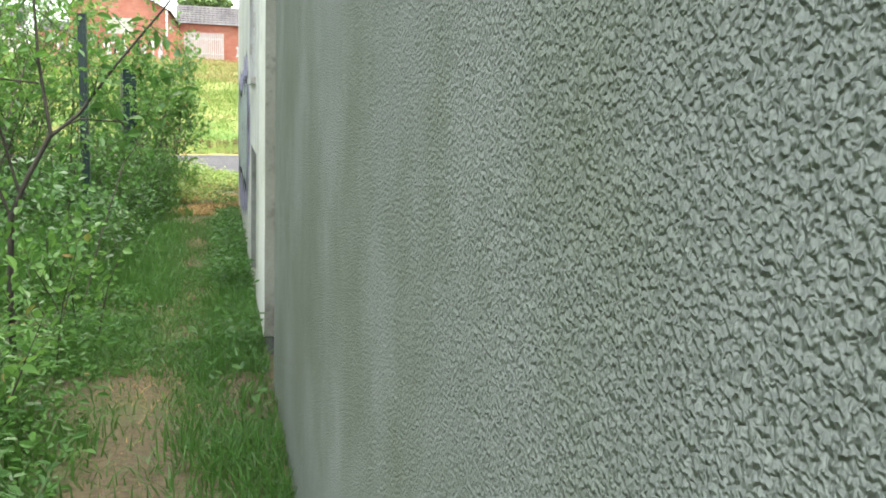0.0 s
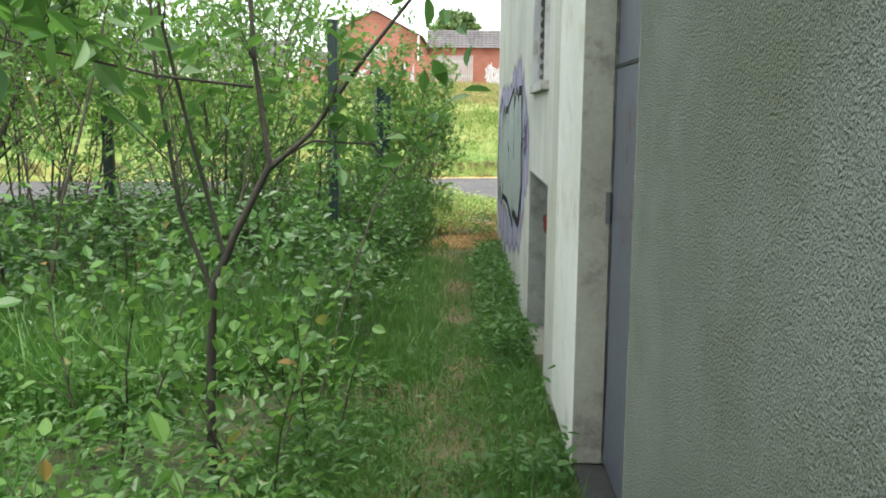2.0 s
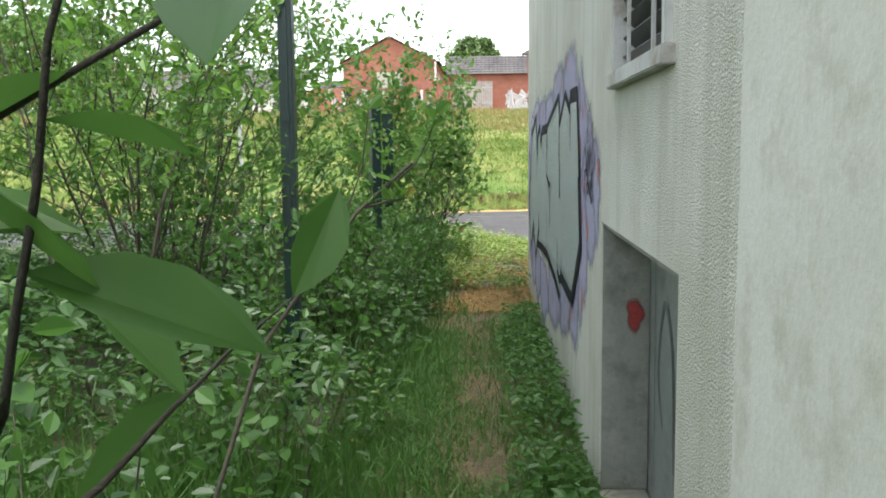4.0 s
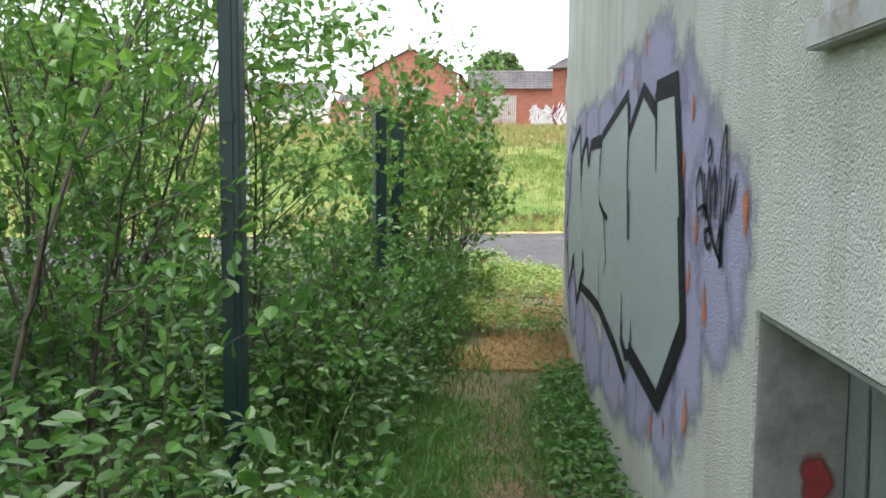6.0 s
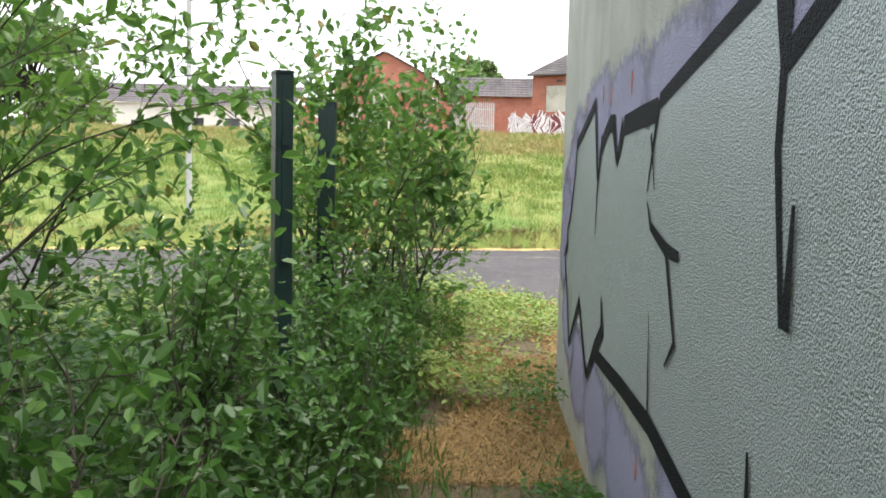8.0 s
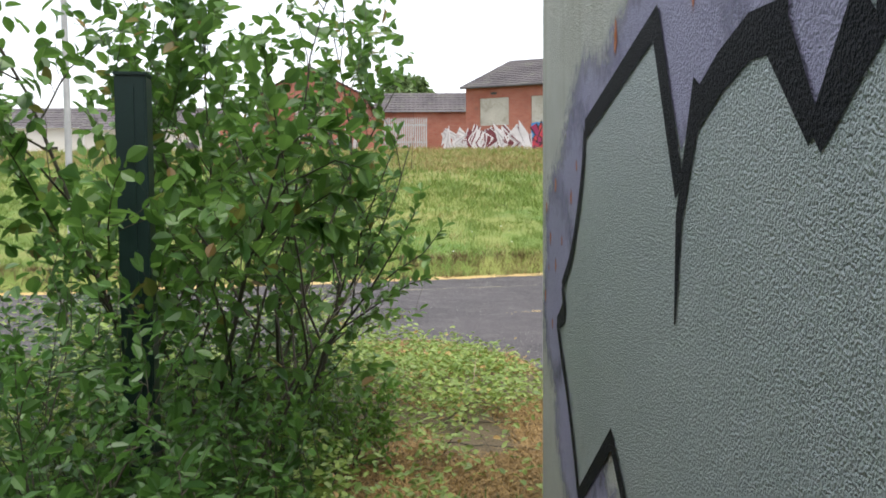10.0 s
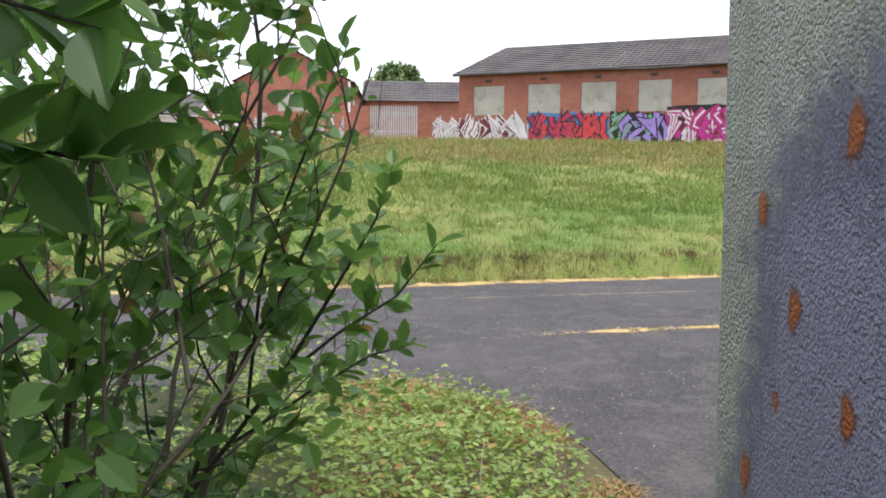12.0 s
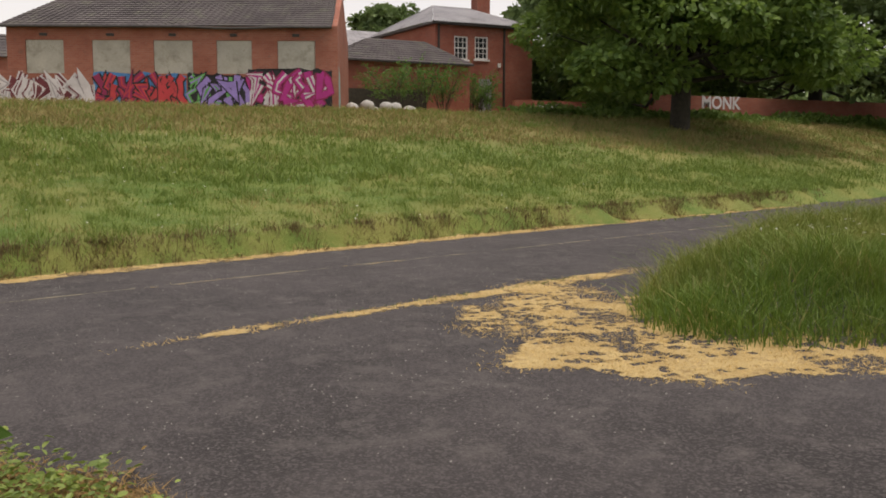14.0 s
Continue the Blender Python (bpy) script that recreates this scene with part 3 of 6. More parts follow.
# understorey shrubs left of the path, then the thicket by the posts
for x, y, h, k, leaf, mat in ((-2.6, 2.4, 1.0, 4, 0.06, M_leaf_b), (-3.4, 3.6, 1.5, 5, 0.06, M_leaf_b), (-2.9, 5.6, 1.2, 4, 0.055, M_leaf), (-3.9, 6.4, 1.8, 3, 0.055, M_leaf_b),
                              (-2.6, 7.6, 1.3, 3, 0.05, M_leaf), (-3.4, 8.6, 2.7, 5, 0.05, M_leaf_b), (-2.5, 9.9, 2.9, 5, 0.05, M_leaf),
                              (-4.4, 10.2, 3.2, 6, 0.055, M_leaf), (-2.9, 11.7, 3.0, 5, 0.05, M_leaf_b), (-1.95, 10.8, 2.8, 3, 0.05, M_leaf),
                              (-4.0, 13.4, 3.2, 6, 0.055, M_leaf_b), (-5.4, 7.5, 3.0, 3, 0.06, M_leaf_b),
                              (-5.8, 11.5, 3.6, 6, 0.06, M_leaf), (-2.7, 10.7, 3.7, 4, 0.06, M_leaf), (-3.4, 12.6, 3.9, 4, 0.06, M_leaf_b), (-2.4, 8.9, 3.3, 3, 0.06, M_leaf_b), (-3.0, 7.2, 3.4, 3, 0.06, M_leaf),
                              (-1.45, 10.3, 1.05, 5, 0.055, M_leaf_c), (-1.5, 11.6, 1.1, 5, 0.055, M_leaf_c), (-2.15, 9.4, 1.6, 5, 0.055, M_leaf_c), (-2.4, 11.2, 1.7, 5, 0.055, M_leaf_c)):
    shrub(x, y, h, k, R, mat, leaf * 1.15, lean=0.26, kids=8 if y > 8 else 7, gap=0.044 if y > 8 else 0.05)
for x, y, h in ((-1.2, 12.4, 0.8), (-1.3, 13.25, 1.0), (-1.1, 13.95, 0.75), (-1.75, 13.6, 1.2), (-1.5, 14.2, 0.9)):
    shrub(x, y, h, 6, R, M_leaf_c, 0.055, lean=0.4, kids=8, gap=0.035, radius=0.007, bare=0.05, label="low shrub at the foot of the fence posts, leaf colour darkened for shade")
for x, y, h in ((-1.0, 15.0, 0.6), (-0.95, 15.75, 0.55), (-1.35, 15.1, 0.85), (-1.3, 16.0, 0.7)):
    shrub(x, y, h, 7, R, M_leaf_b, 0.055, lean=0.5, kids=8, gap=0.035, radius=0.006, bare=0.02, name="bramble_bush", label="low bright bramble bush under the willow")
# the broad-leaved willow at the end of the wall, leaning over the way out
shrub(-1.4, 14.6, 2.7, 7, R, M_willow, 0.08, lean=0.3, kids=10, gap=0.047, radius=0.017, toward=(0.04, 0.03), fine=True, name="willow_bush",
      label="broad-leaved willow bush leaning over the end of the path")
shrub(-1.25, 15.5, 2.4, 6, R, M_willow, 0.078, lean=0.36, kids=9, gap=0.055, radius=0.015, toward=(0.12, 0.04), fine=True, name="willow_bush",
      label="broad-leaved willow bush beside the brambles")
# low side branches of the willow that reach over the brambles
side = thing("willow_sucker", "low willow branches with glossy leaves reaching over the brambles", "shrub", (-1.15, 15.5, 0))
o = np.array((-1.15, 15.5, 0))
lines = [[((-1.15, 15.5, -0.02), 0.008), ((-1.0, 15.48, 0.6), 0.0075), ((-0.75, 15.45, 0.93), 0.006), ((-0.6, 15.45, 1.18), 0.004), ((-0.53, 15.44, 1.3), 0.003), ((-0.49, 15.44, 1.43), 0.0015)],
         [((-0.77, 15.45, 0.9), 0.005), ((-0.62, 15.46, 1.02), 0.004), ((-0.48, 15.46, 1.11), 0.003), ((-0.38, 15.46, 1.24), 0.0015)],
         [((-0.9, 15.46, 0.73), 0.005), ((-0.7, 15.5, 0.86), 0.004), ((-0.55, 15.52, 0.95), 0.003), ((-0.44, 15.52, 0.98), 0.0015)],
         [((-0.85, 15.46, 0.8), 0.005), ((-0.8, 15.42, 1.2), 0.004), ((-0.68, 15.4, 1.5), 0.003), ((-0.6, 15.4, 1.7), 0.0015)]]
spots, aims = [], []
for line in lines:
    Q = np.array([q for q, r in line])
    n = 26 if len(Q) > 5 else 20
    for i in range(n):
        t = (0.35 + 0.65 * i / (n - 1)) * (len(Q) - 1)
        k = min(int(t), len(Q) - 2)
        spots.append(Q[k] + (Q[k + 1] - Q[k]) * (t - k))
        along = Q[k + 1] - Q[k]
        across = np.cross(along, R.normal(0, 1, 3))
        aims.append(0.5 * along / np.linalg.norm(along) + 0.8 * across / (np.linalg.norm(across) + 1e-6) + np.array((0, 0, 0.3)))
V, F = tubes(lines, 7)
raw("stem", V - o, F, M_bark_dark, side, True)
V, F = leaves(np.array(spots), np.array(aims), R.uniform(0.04, 0.08, len(spots)), 0.55, R, fine=True)
raw("leaves", V - o, F, M_willow, side)
# a leafy willow branch that hangs beside the way at head height
near = thing("willow_branch", "leafy willow branch with large glossy leaves at head height", "branch", (-1.3, 14.3, 0))
o = np.array((-1.3, 14.3, 0))
lines = [[((-1.3, 14.3, -0.1), 0.012), ((-1.24, 14.22, 0.7), 0.01), ((-1.1, 14.1, 1.2), 0.008), ((-0.95, 14.02, 1.45), 0.005), ((-0.78, 13.97, 1.53), 0.003), ((-0.68, 13.95, 1.5), 0.0015)],
         [((-1.1, 14.1, 1.2), 0.005), ((-0.95, 14.05, 1.33), 0.004), ((-0.8, 14.0, 1.42), 0.003), ((-0.69, 13.97, 1.4), 0.0015)],
         [((-1.05, 14.06, 1.3), 0.005), ((-0.97, 13.98, 1.55), 0.004), ((-0.86, 13.95, 1.64), 0.003), ((-0.74, 13.93, 1.62), 0.0015)],
         [((-1.08, 14.1, 1.2), 0.004), ((-0.98, 14.0, 1.28), 0.003), ((-0.86, 13.95, 1.34), 0.0025), ((-0.76, 13.93, 1.3), 0.0012)]]
spots, aims = [], []
for line in lines:
    Q = np.array([q for q, r in line])
    n = 26
    for i in range(n):
        t = (0.36 + 0.64 * i / (n - 1)) * (len(Q) - 1)
        k = min(int(t), len(Q) - 2)
        spots.append(Q[k] + (Q[k + 1] - Q[k]) * (t - k))
        along = Q[k + 1] - Q[k]
        across = np.cross(along, R.normal(0, 1, 3))
        aims.append(0.6 * along / np.linalg.norm(along) + 0.7 * across / (np.linalg.norm(across) + 1e-6))
V, F = tubes(lines, 7)
raw("stem", V - o, F, M_bark, near, True)
V, F = leaves(np.array(spots), np.array(aims), R.uniform(0.07, 0.11, len(spots)), 0.64, R, fine=True)
raw("leaves", V - o, F, M_willow, near)
# young shoots between the grass and the path
for x, y, h in ((-1.0, 4.7, 0.95), (-1.08, 3.5, 0.75), (-0.98, 5.4, 0.85), (-1.5, 2.9, 0.8), (-1.9, 3.9, 1.0), (-1.7, 5.2, 1.1), (-1.3, 6.3, 1.1), (-2.2, 1.6, 0.8), (-1.15, 7.4, 1.0), (-1.3, 8.6, 1.2), (-1.2, 10.2, 0.9), (-1.15, 11.6, 0.9)):
    # Shoots beyond y 6 take the leaf colour darkened for shade.
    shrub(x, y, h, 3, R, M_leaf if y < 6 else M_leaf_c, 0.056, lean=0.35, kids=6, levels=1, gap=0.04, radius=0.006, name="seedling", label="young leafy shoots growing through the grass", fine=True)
# tall trees behind
for x, y, h in ((-6.5, 4.5, 5.0), (-7.5, 9.5, 5.5), (-4.4, 8.7, 4.6)):
    shrub(x, y, h, 4, R, M_leaf_b, 0.08, lean=0.28, kids=11, gap=0.05, radius=0.05, name="young_tree", label="tall young leafy tree behind the path")


# ---- grass and weeds ----
def scatter(rng, n, x0, x1, y0, y1, keep):
    x, y = rng.uniform(x0, x1, n), rng.uniform(y0, y1, n)
    ok = rng.uniform(0, 1, n) < keep(x, y)
    x, y = x[ok], y[ok]
    return np.stack((x, y, ground_z(x, y) - 0.01), 1)


def path_gap(x, y):
    """1 off the trodden line, 0 on it."""
    mid = -0.5 + 0.06 * np.sin(y * 1.1)
    return step(0.05, 0.3, np.abs(x - mid) + 0.06 * lump(x, y, 6))


G = np.random.default_rng(11)
P = scatter(G, 110000, -6.5, -0.02, -1.5, 15, lambda x, y: path_gap(x, y) * (0.55 + 0.45 * step(-0.75, -1.3, x)) * (1 - 0.6 * step(7, 9, y)) * step(-0.1, 0.5, 0.3 + lump(x, y, 3.1)))
hgt = (0.12 + 0.32 * step(-0.75, -1.4, P[:, 0])) * G.uniform(0.5, 1.25, len(P))
V, F = blades(P, hgt, 0.0035 + 0.003 * G.uniform(0, 1, len(P)), G)
tagged(raw("grass", V, F, M_grass), "long lush green grass beside the path", "grass", kind="stuff")
P = scatter(G, 150000, -1.2, 0.0, -0.5, 14.5, lambda x, y: (0.12 + 0.88 * step(-0.35, 0.45, lump(x, y, 4.3) + 0.3 * path_gap(x, y))) * (0.45 + 0.55 * path_gap(x, y)) * step(13.5, 10, y))
V, F = blades(P, G.uniform(0.02, 0.08, len(P)) * (1 + 0.5 * step(4, 2.5, P[:, 1])), 0.003, G, 1.0)
tagged(raw("short_grass", V, F, M_grass), "short trodden grass on the path", "grass", kind="stuff")


def weeds(name, label, mat, n, x0, x1, y0, y1, keep, top, leaf, wide, rng):
    P = scatter(rng, n, x0, x1, y0, y1, keep)
    P[:, 2] += top(P[:, 0], P[:, 1]) * np.sqrt(rng.uniform(0.02, 1, len(P)))
    a = rng.uniform(0, 2 * np.pi, len(P))
    D = np.stack((np.cos(a), np.sin(a), rng.normal(0.05, 0.35, len(P))), 1)
    V, F = leaves(P, D, leaf * rng.uniform(0.5, 1.2, len(P)), wide, rng, 0.45)
    return tagged(raw(name, V, F, mat), label, "weeds", kind="stuff")


weeds("weeds", "leafy weeds and nettles in the grass", M_leaf, 46000, -6, -0.75, -1, 9, lambda x, y: step(-0.2, 0.5, lump(x, y, 2.3)) * step(-0.7, -1.1, x),
      lambda x, y: 0.32 + 0.2 * lump(x, y, 2.7), 0.042, 0.5, G)
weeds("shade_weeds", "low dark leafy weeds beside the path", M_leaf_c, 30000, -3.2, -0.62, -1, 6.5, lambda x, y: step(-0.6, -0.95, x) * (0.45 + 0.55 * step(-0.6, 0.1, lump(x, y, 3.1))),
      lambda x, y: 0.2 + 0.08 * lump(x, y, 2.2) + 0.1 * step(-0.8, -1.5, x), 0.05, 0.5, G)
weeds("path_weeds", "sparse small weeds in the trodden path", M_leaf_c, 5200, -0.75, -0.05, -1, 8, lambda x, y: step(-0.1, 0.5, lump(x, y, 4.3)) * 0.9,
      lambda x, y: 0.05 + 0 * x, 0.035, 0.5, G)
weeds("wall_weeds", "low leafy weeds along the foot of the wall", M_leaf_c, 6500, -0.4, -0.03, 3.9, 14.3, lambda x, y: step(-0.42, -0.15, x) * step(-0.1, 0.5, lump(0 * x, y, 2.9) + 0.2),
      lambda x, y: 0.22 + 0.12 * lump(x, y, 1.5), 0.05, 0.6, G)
weeds("undergrowth", "dense bramble undergrowth with shade put into its leaf colour", M_under, 42000, -5.5, -0.85, 6.5, 16.5, lambda x, y: step(-0.85, -1.2, x) * (0.5 + 0.5 * step(-0.5, 0.3, lump(x, y, 1.9))),
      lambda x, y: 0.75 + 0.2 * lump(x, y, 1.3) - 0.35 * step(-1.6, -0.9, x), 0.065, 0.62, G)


def bramble_keep(x, y):
    edge = near_edge(x) + 0.05 + 0.3 * lump(x, y, 2.7)
    return step(-0.15, 0.6, edge - y) * step(-0.55, 0.15, lump(x, y, 4.1)) * step(13.9, 14.7, y + 1.2 * step(-0.25, -0.75, x)) * step(0.55, -0.1, x + 0.12 * (17.2 - y))


weeds("brambles", "bright green brambles by the path's mouth", M_bramble, 54000, -4.5, 0.5, 13.8, 19.9, bramble_keep, lambda x, y: 0.2 + 0.3 * step(0.0, -1.4, x) + 0.14 * lump(x, y, 4.4), 0.048, 0.7, G)

P = scatter(G, 20000, -0.95, -0.05, 3, 14.5, lambda x, y: (1 - path_gap(x, y)) * (0.2 + 0.8 * step(-0.2, 0.5, lump(x, y, 4.9))))
V, F = blades(P, G.uniform(0.005, 0.03, len(P)), 0.0028, G, 2.2)
tagged(raw("path_litter", V, F, M_litter), "dry straw trodden into the path", "dry grass", kind="stuff")

# bramble canes arching through the leaves, and dead twigs trailing on to the asphalt
canes = thing("bramble_canes", "thin arching brown bramble canes", "brambles", (-0.9, 16.8, 0.1))
for i in range(26):
    x, y = G.uniform(-2.4, 0.0), G.uniform(15.2, 18.2)
    a, r = G.uniform(0, 2 * math.pi), G.uniform(0.3, 0.7)
    z, up = float(ground_z(x, y)), G.uniform(0.15, 0.4)
    line = [((x + r * t * math.cos(a) + 0.9, y + r * t * math.sin(a) - 16.8, z - 0.1 + up * 4 * t * (1 - t) * 0.9 + 0.03 * t), 0.0035 * (1 - 0.7 * t)) for t in np.linspace(0, 1, 9)]
    if max(q[0][0] for q in line) < 1.15:
        V, F = tubes([line], 5)
        raw("cane", V, F, M_stub if i % 4 == 0 else M_bark, canes, True)
for x0, y0, x1, y1 in ((-0.25, 16.75, 0.3, 16.6), (-0.1, 17.5, 0.4, 17.75), (-0.4, 16.2, 0.2, 15.95)):
    xs, ys = np.linspace(x0, x1, 12), np.linspace(y0, y1, 12) + 0.06 * lump(np.linspace(0, 4, 12), y0, 4.0)
    V, F = tubes([[((x, y, float(ground_z(x, y)) + 0.016), 0.0045 * (1 - 0.6 * k / 11)) for k, (x, y) in enumerate(zip(xs, ys))]], 6)
    tagged(raw("dead_twig", V, F, M_bark, None, True), "bare dead twig lying across the asphalt's edge", "twig", "dead twigs")

# ---- fittings of the wall ----
def on_wall(y, z, out=0.003):
    return (-out, y, z)


def slab(name, parent, outline, material, out=0.003):
    """A flat patch of paint on the wall from an outline of (y, z)."""
    bm = bmesh.new()
    verts = [bm.verts.new(on_wall(y, z, out)) for y, z in outline]
    for a, b, c in tessellate_polygon([[Vector((y, z, 0)) for y, z in outline]]):
        bm.faces.new((verts[a], verts[b], verts[c]))
    return part(name, bm, material, parent)


def ribbon(pts, width, taper=(1, 1)):
    """Left and right edges of a line through flat points, mitred at its corners."""
    P = np.array(pts, float)
    T = np.diff(P, axis=0)
    T /= np.linalg.norm(T, axis=1)[:, None] + 1e-9
    N = np.stack((-T[:, 1], T[:, 0]), 1)
    M = np.concatenate((N[:1], N[:-1] + N[1:], N[-1:]))
    M /= np.linalg.norm(M, axis=1)[:, None] + 1e-9
    stretch = 1 / np.clip(np.sum(M * np.concatenate((N[:1], N)), 1), 0.38, 1)
    w = np.interp(np.linspace(0, 1, len(P)), np.linspace(0, 1, len(taper)), taper) * width / 2 * stretch
    return P + M * w[:, None], P - M * w[:, None]


def stroke(name, parent, pts, width, material, out=0.006, taper=(1, 1), plane=None):
    """A painted line through (y, z) points; its width may change along it."""
    A, B = ribbon(pts, width, taper)
    k = len(A)
    put = plane or (lambda y, z: on_wall(y, z, out))
    V = [put(*a) for a in A] + [put(*b) for b in B]
    F = [(i, i + 1, k + i + 1, k + i) for i in range(k - 1)]
    return raw(name, V, F, material, parent)


def blot(name, parent, y, z, ry, rz, material, out=0.0045, turn=0.0, plane=None, rings=5, seg=18, rim=None):
    """A soft-edged patch of spray: dense in the middle, thinning outwards."""
    V, F, cover = [], [], []
    put = plane or (lambda a, b: on_wall(a, b, out))
    for i in range(rings):
        t = i / (rings - 1)
        for j in range(seg):
            a = 2 * math.pi * j / seg
            wob = 1 + 0.12 * math.sin(3 * a + y * 7) + 0.08 * math.sin(5 * a + z * 9)
            dy, dz = ry * t * wob * math.cos(a), rz * t * wob * math.sin(a)
            V.append(put(y + dy * math.cos(turn) - dz * math.sin(turn), z + dy * math.sin(turn) + dz * math.cos(turn)))
            cover.append((1 - t) if rim is None else min(1, (1 - t) * rim))
    for i in range(rings - 1):
        for j in range(seg):
            a, b = i * seg + j, i * seg + (j + 1) % seg
            F.append((a, b, b + seg, a + seg))
    ob = raw(name, V, F, material, parent)
    at = ob.data.attributes.new("cover", "FLOAT", "POINT")
    at.data.foreach_set("value", cover)
    return ob


def smooth_line(pts, n=5):
    """Points of a rounded line through pts (Catmull-Rom)."""
    P = [np.array(p, float) for p in pts]
    P = [2 * P[0] - P[1]] + P + [2 * P[-1] - P[-2]]
    out = []
    for i in range(1, len(P) - 2):
        for t in np.linspace(0, 1, n, endpoint=False):
            a, b, c, d = P[i - 1:i + 3]
            out.append(tuple(0.5 * (2 * b + (c - a) * t + (2 * a - 5 * b + 4 * c - d) * t * t + (3 * b - a - 3 * c + d) * t ** 3)))
    return out + [tuple(pts[-1])]


# steel door in the deep opening
door = thing("steel_door", "blue-grey painted steel door with faded orange scrawl and a dark seam", "door", (0.12, 4.5, 0.03))
o = (0.12, 4.5, 0.03)


def placed(ob):
    ob.location = (-o[0], -o[1], -o[2])
    return ob


leaf = placed(part("leaf", boxes((0.12, 0.165, 4.235, 5.29, 0.27, 1.735), bevel=0.004), M_door, door))
placed(part("top_panel", boxes((0.125, 0.165, 4.235, 5.29, 1.745, 2.7), bevel=0.004), M_door, door))
for z in (1.24,):
    bm = bmesh.new()
    bmesh.ops.create_cone(bm, cap_ends=True, segments=10, radius1=0.012, radius2=0.012, depth=0.11)
    bmesh.ops.translate(bm, vec=(0.108, 5.278, z), verts=bm.verts)
    part("hinge", bm, M_louvre, leaf, "dark rusty hinge")
placed(part("seam", boxes((0.117, 0.121, 4.24, 5.285, 1.734, 1.746)), M_dark, door))
K = np.random.default_rng(3)
M_orange_line = spray("thin orange scrawl", (0.2, 0.115, 0.09), (0.13, 0.115, 0.13), depth=0.0004, gloss=0.7)
i = 0
for pts in (((5.124, 1.595), (5.089, 1.462), (5.055, 1.328)), ((5.055, 1.612), (5.020, 1.501), (4.995, 1.584), (4.952, 1.435)), ((4.935, 1.630), (4.900, 1.541), (4.848, 1.603), (4.779, 1.575), (4.694, 1.546)),
            ((4.883, 1.482), (4.848, 1.392), (4.814, 1.498), (4.762, 1.454)), ((5.107, 1.313), (5.073, 1.201), (5.020, 1.149), (4.986, 1.224)), ((5.020, 1.299), (4.969, 1.179), (4.935, 1.209), (4.952, 1.270)),
            ((4.900, 1.240), (4.848, 1.134), (4.762, 1.164), (4.710, 1.210)), ((4.779, 1.286), (4.728, 1.317), (4.676, 1.271), (4.728, 1.256), (4.659, 1.241)), ((4.641, 1.395), (4.607, 1.318), (4.556, 1.256), (4.505, 1.280))):
    i += 1
    stroke("scrawl", leaf, smooth_line(pts), 0.01, M_orange_line, plane=lambda y, z: (0.1178 - 0.0001 * i, y, z), taper=(0.4, 1, 0.7, 1, 0.3))
for i in range(10):
    y, z = K.uniform(4.5, 5.1), K.uniform(1.13, 1.61)
    blot("scrawl", leaf, y, z, K.uniform(0.012, 0.025), K.uniform(0.03, 0.07), M_faint, turn=K.uniform(-0.5, 0.5), plane=lambda a, b: (0.1165 - 0.00001 * i, a, b))
for y0, w in ((5.283, 0.022), (4.242, 0.018)):
    zs = np.linspace(0.28, 2.68, 60)
    stroke("grime", door, [(y0 + K.normal(0, 0.003), z) for z in zs], w, M_dark, plane=lambda y, z: (-0.0065, y - 4.5, z - 0.03), taper=K.uniform(0.25, 1.5, 60))
for (a, b, c, d) in ((4.57, 1.317, 4.64, 1.31), (4.64, 1.31, 4.73, 1.32), (4.57, 1.317, 4.52, 1.348)):
    stroke("scratch", leaf, ((a, b), ((a + c) / 2, (b + d) / 2 - 0.006), (c, d)), 0.006, M_black, plane=lambda y, z: (0.116, y, z), taper=(0.3, 1, 0.3))

# louvred vent
vent = thing("louvred_vent", "dark metal louvred vent in a pale grey frame", "vent", (0, 7.16, 1.75))
o = (0, 7.16, 1.75)
placed(part("frame", boxes((-0.02, 0.1, 6.7, 6.74, 1.75, 2.4), (-0.02, 0.1, 7.58, 7.62, 1.75, 2.4), (-0.02, 0.1, 6.74, 7.58, 2.36, 2.4), bevel=0.004), M_frame, vent))
bm = boxes((-0.035, 0.1, 6.66, 7.66, 1.7, 1.748), bevel=0.004)
placed(part("sill", bm, M_frame, vent, "projecting pale grey sill"))
placed(part("backing", boxes((0.09, 0.12, 6.74, 7.58, 1.75, 2.36)), M_dark, vent))
for i in range(10):
    bm = bmesh.new()
    box(bm, -0.028, 0.028, -0.42, 0.42, -0.0025, 0.0025, m=pose(0.035, 7.16, 1.785 + i * 0.061, 0, 38, 0))
    placed(part("slat", bm, M_louvre, vent))
for y in (6.95, 7.37):
    placed(part("bar", boxes((-0.006, 0.004, y - 0.008, y + 0.008, 1.752, 2.358)), M_frame, vent))

# Linings of the window recess: grey render, darkened to carry the recess's shade.
M_reveal_dark = surface("grey render darkened for shade", (0.2, 0.205, 0.18), (0.27, 0.27, 0.24), 2.5, 50, 0.9, 0.003, stain=((0.12, 0.125, 0.1), 4.0))
M_scrawl = surface("faded grey spray", (0.09, 0.1, 0.09), (0.14, 0.15, 0.14), 6, 60, 0.8)
# boarded low window
low = thing("boarded_window", "low window opening closed with a grey board, sprayed with dark scrawls and a red splash", "window", (0.19, 7.19, 0.06))
o = (0.19, 7.19, 0.06)
# The board's grey, too, is deepened for the shade inside the opening.
board = placed(part("board", boxes((0.19, 0.22, 6.585, 7.995, 0.125, 1.215)), M_panel, low))
placed(part("sill", boxes((-0.03, 0.185, 6.585, 7.995, 0.122, 0.16), bevel=0.006), M_reveal, low, "rough worn concrete sill"))
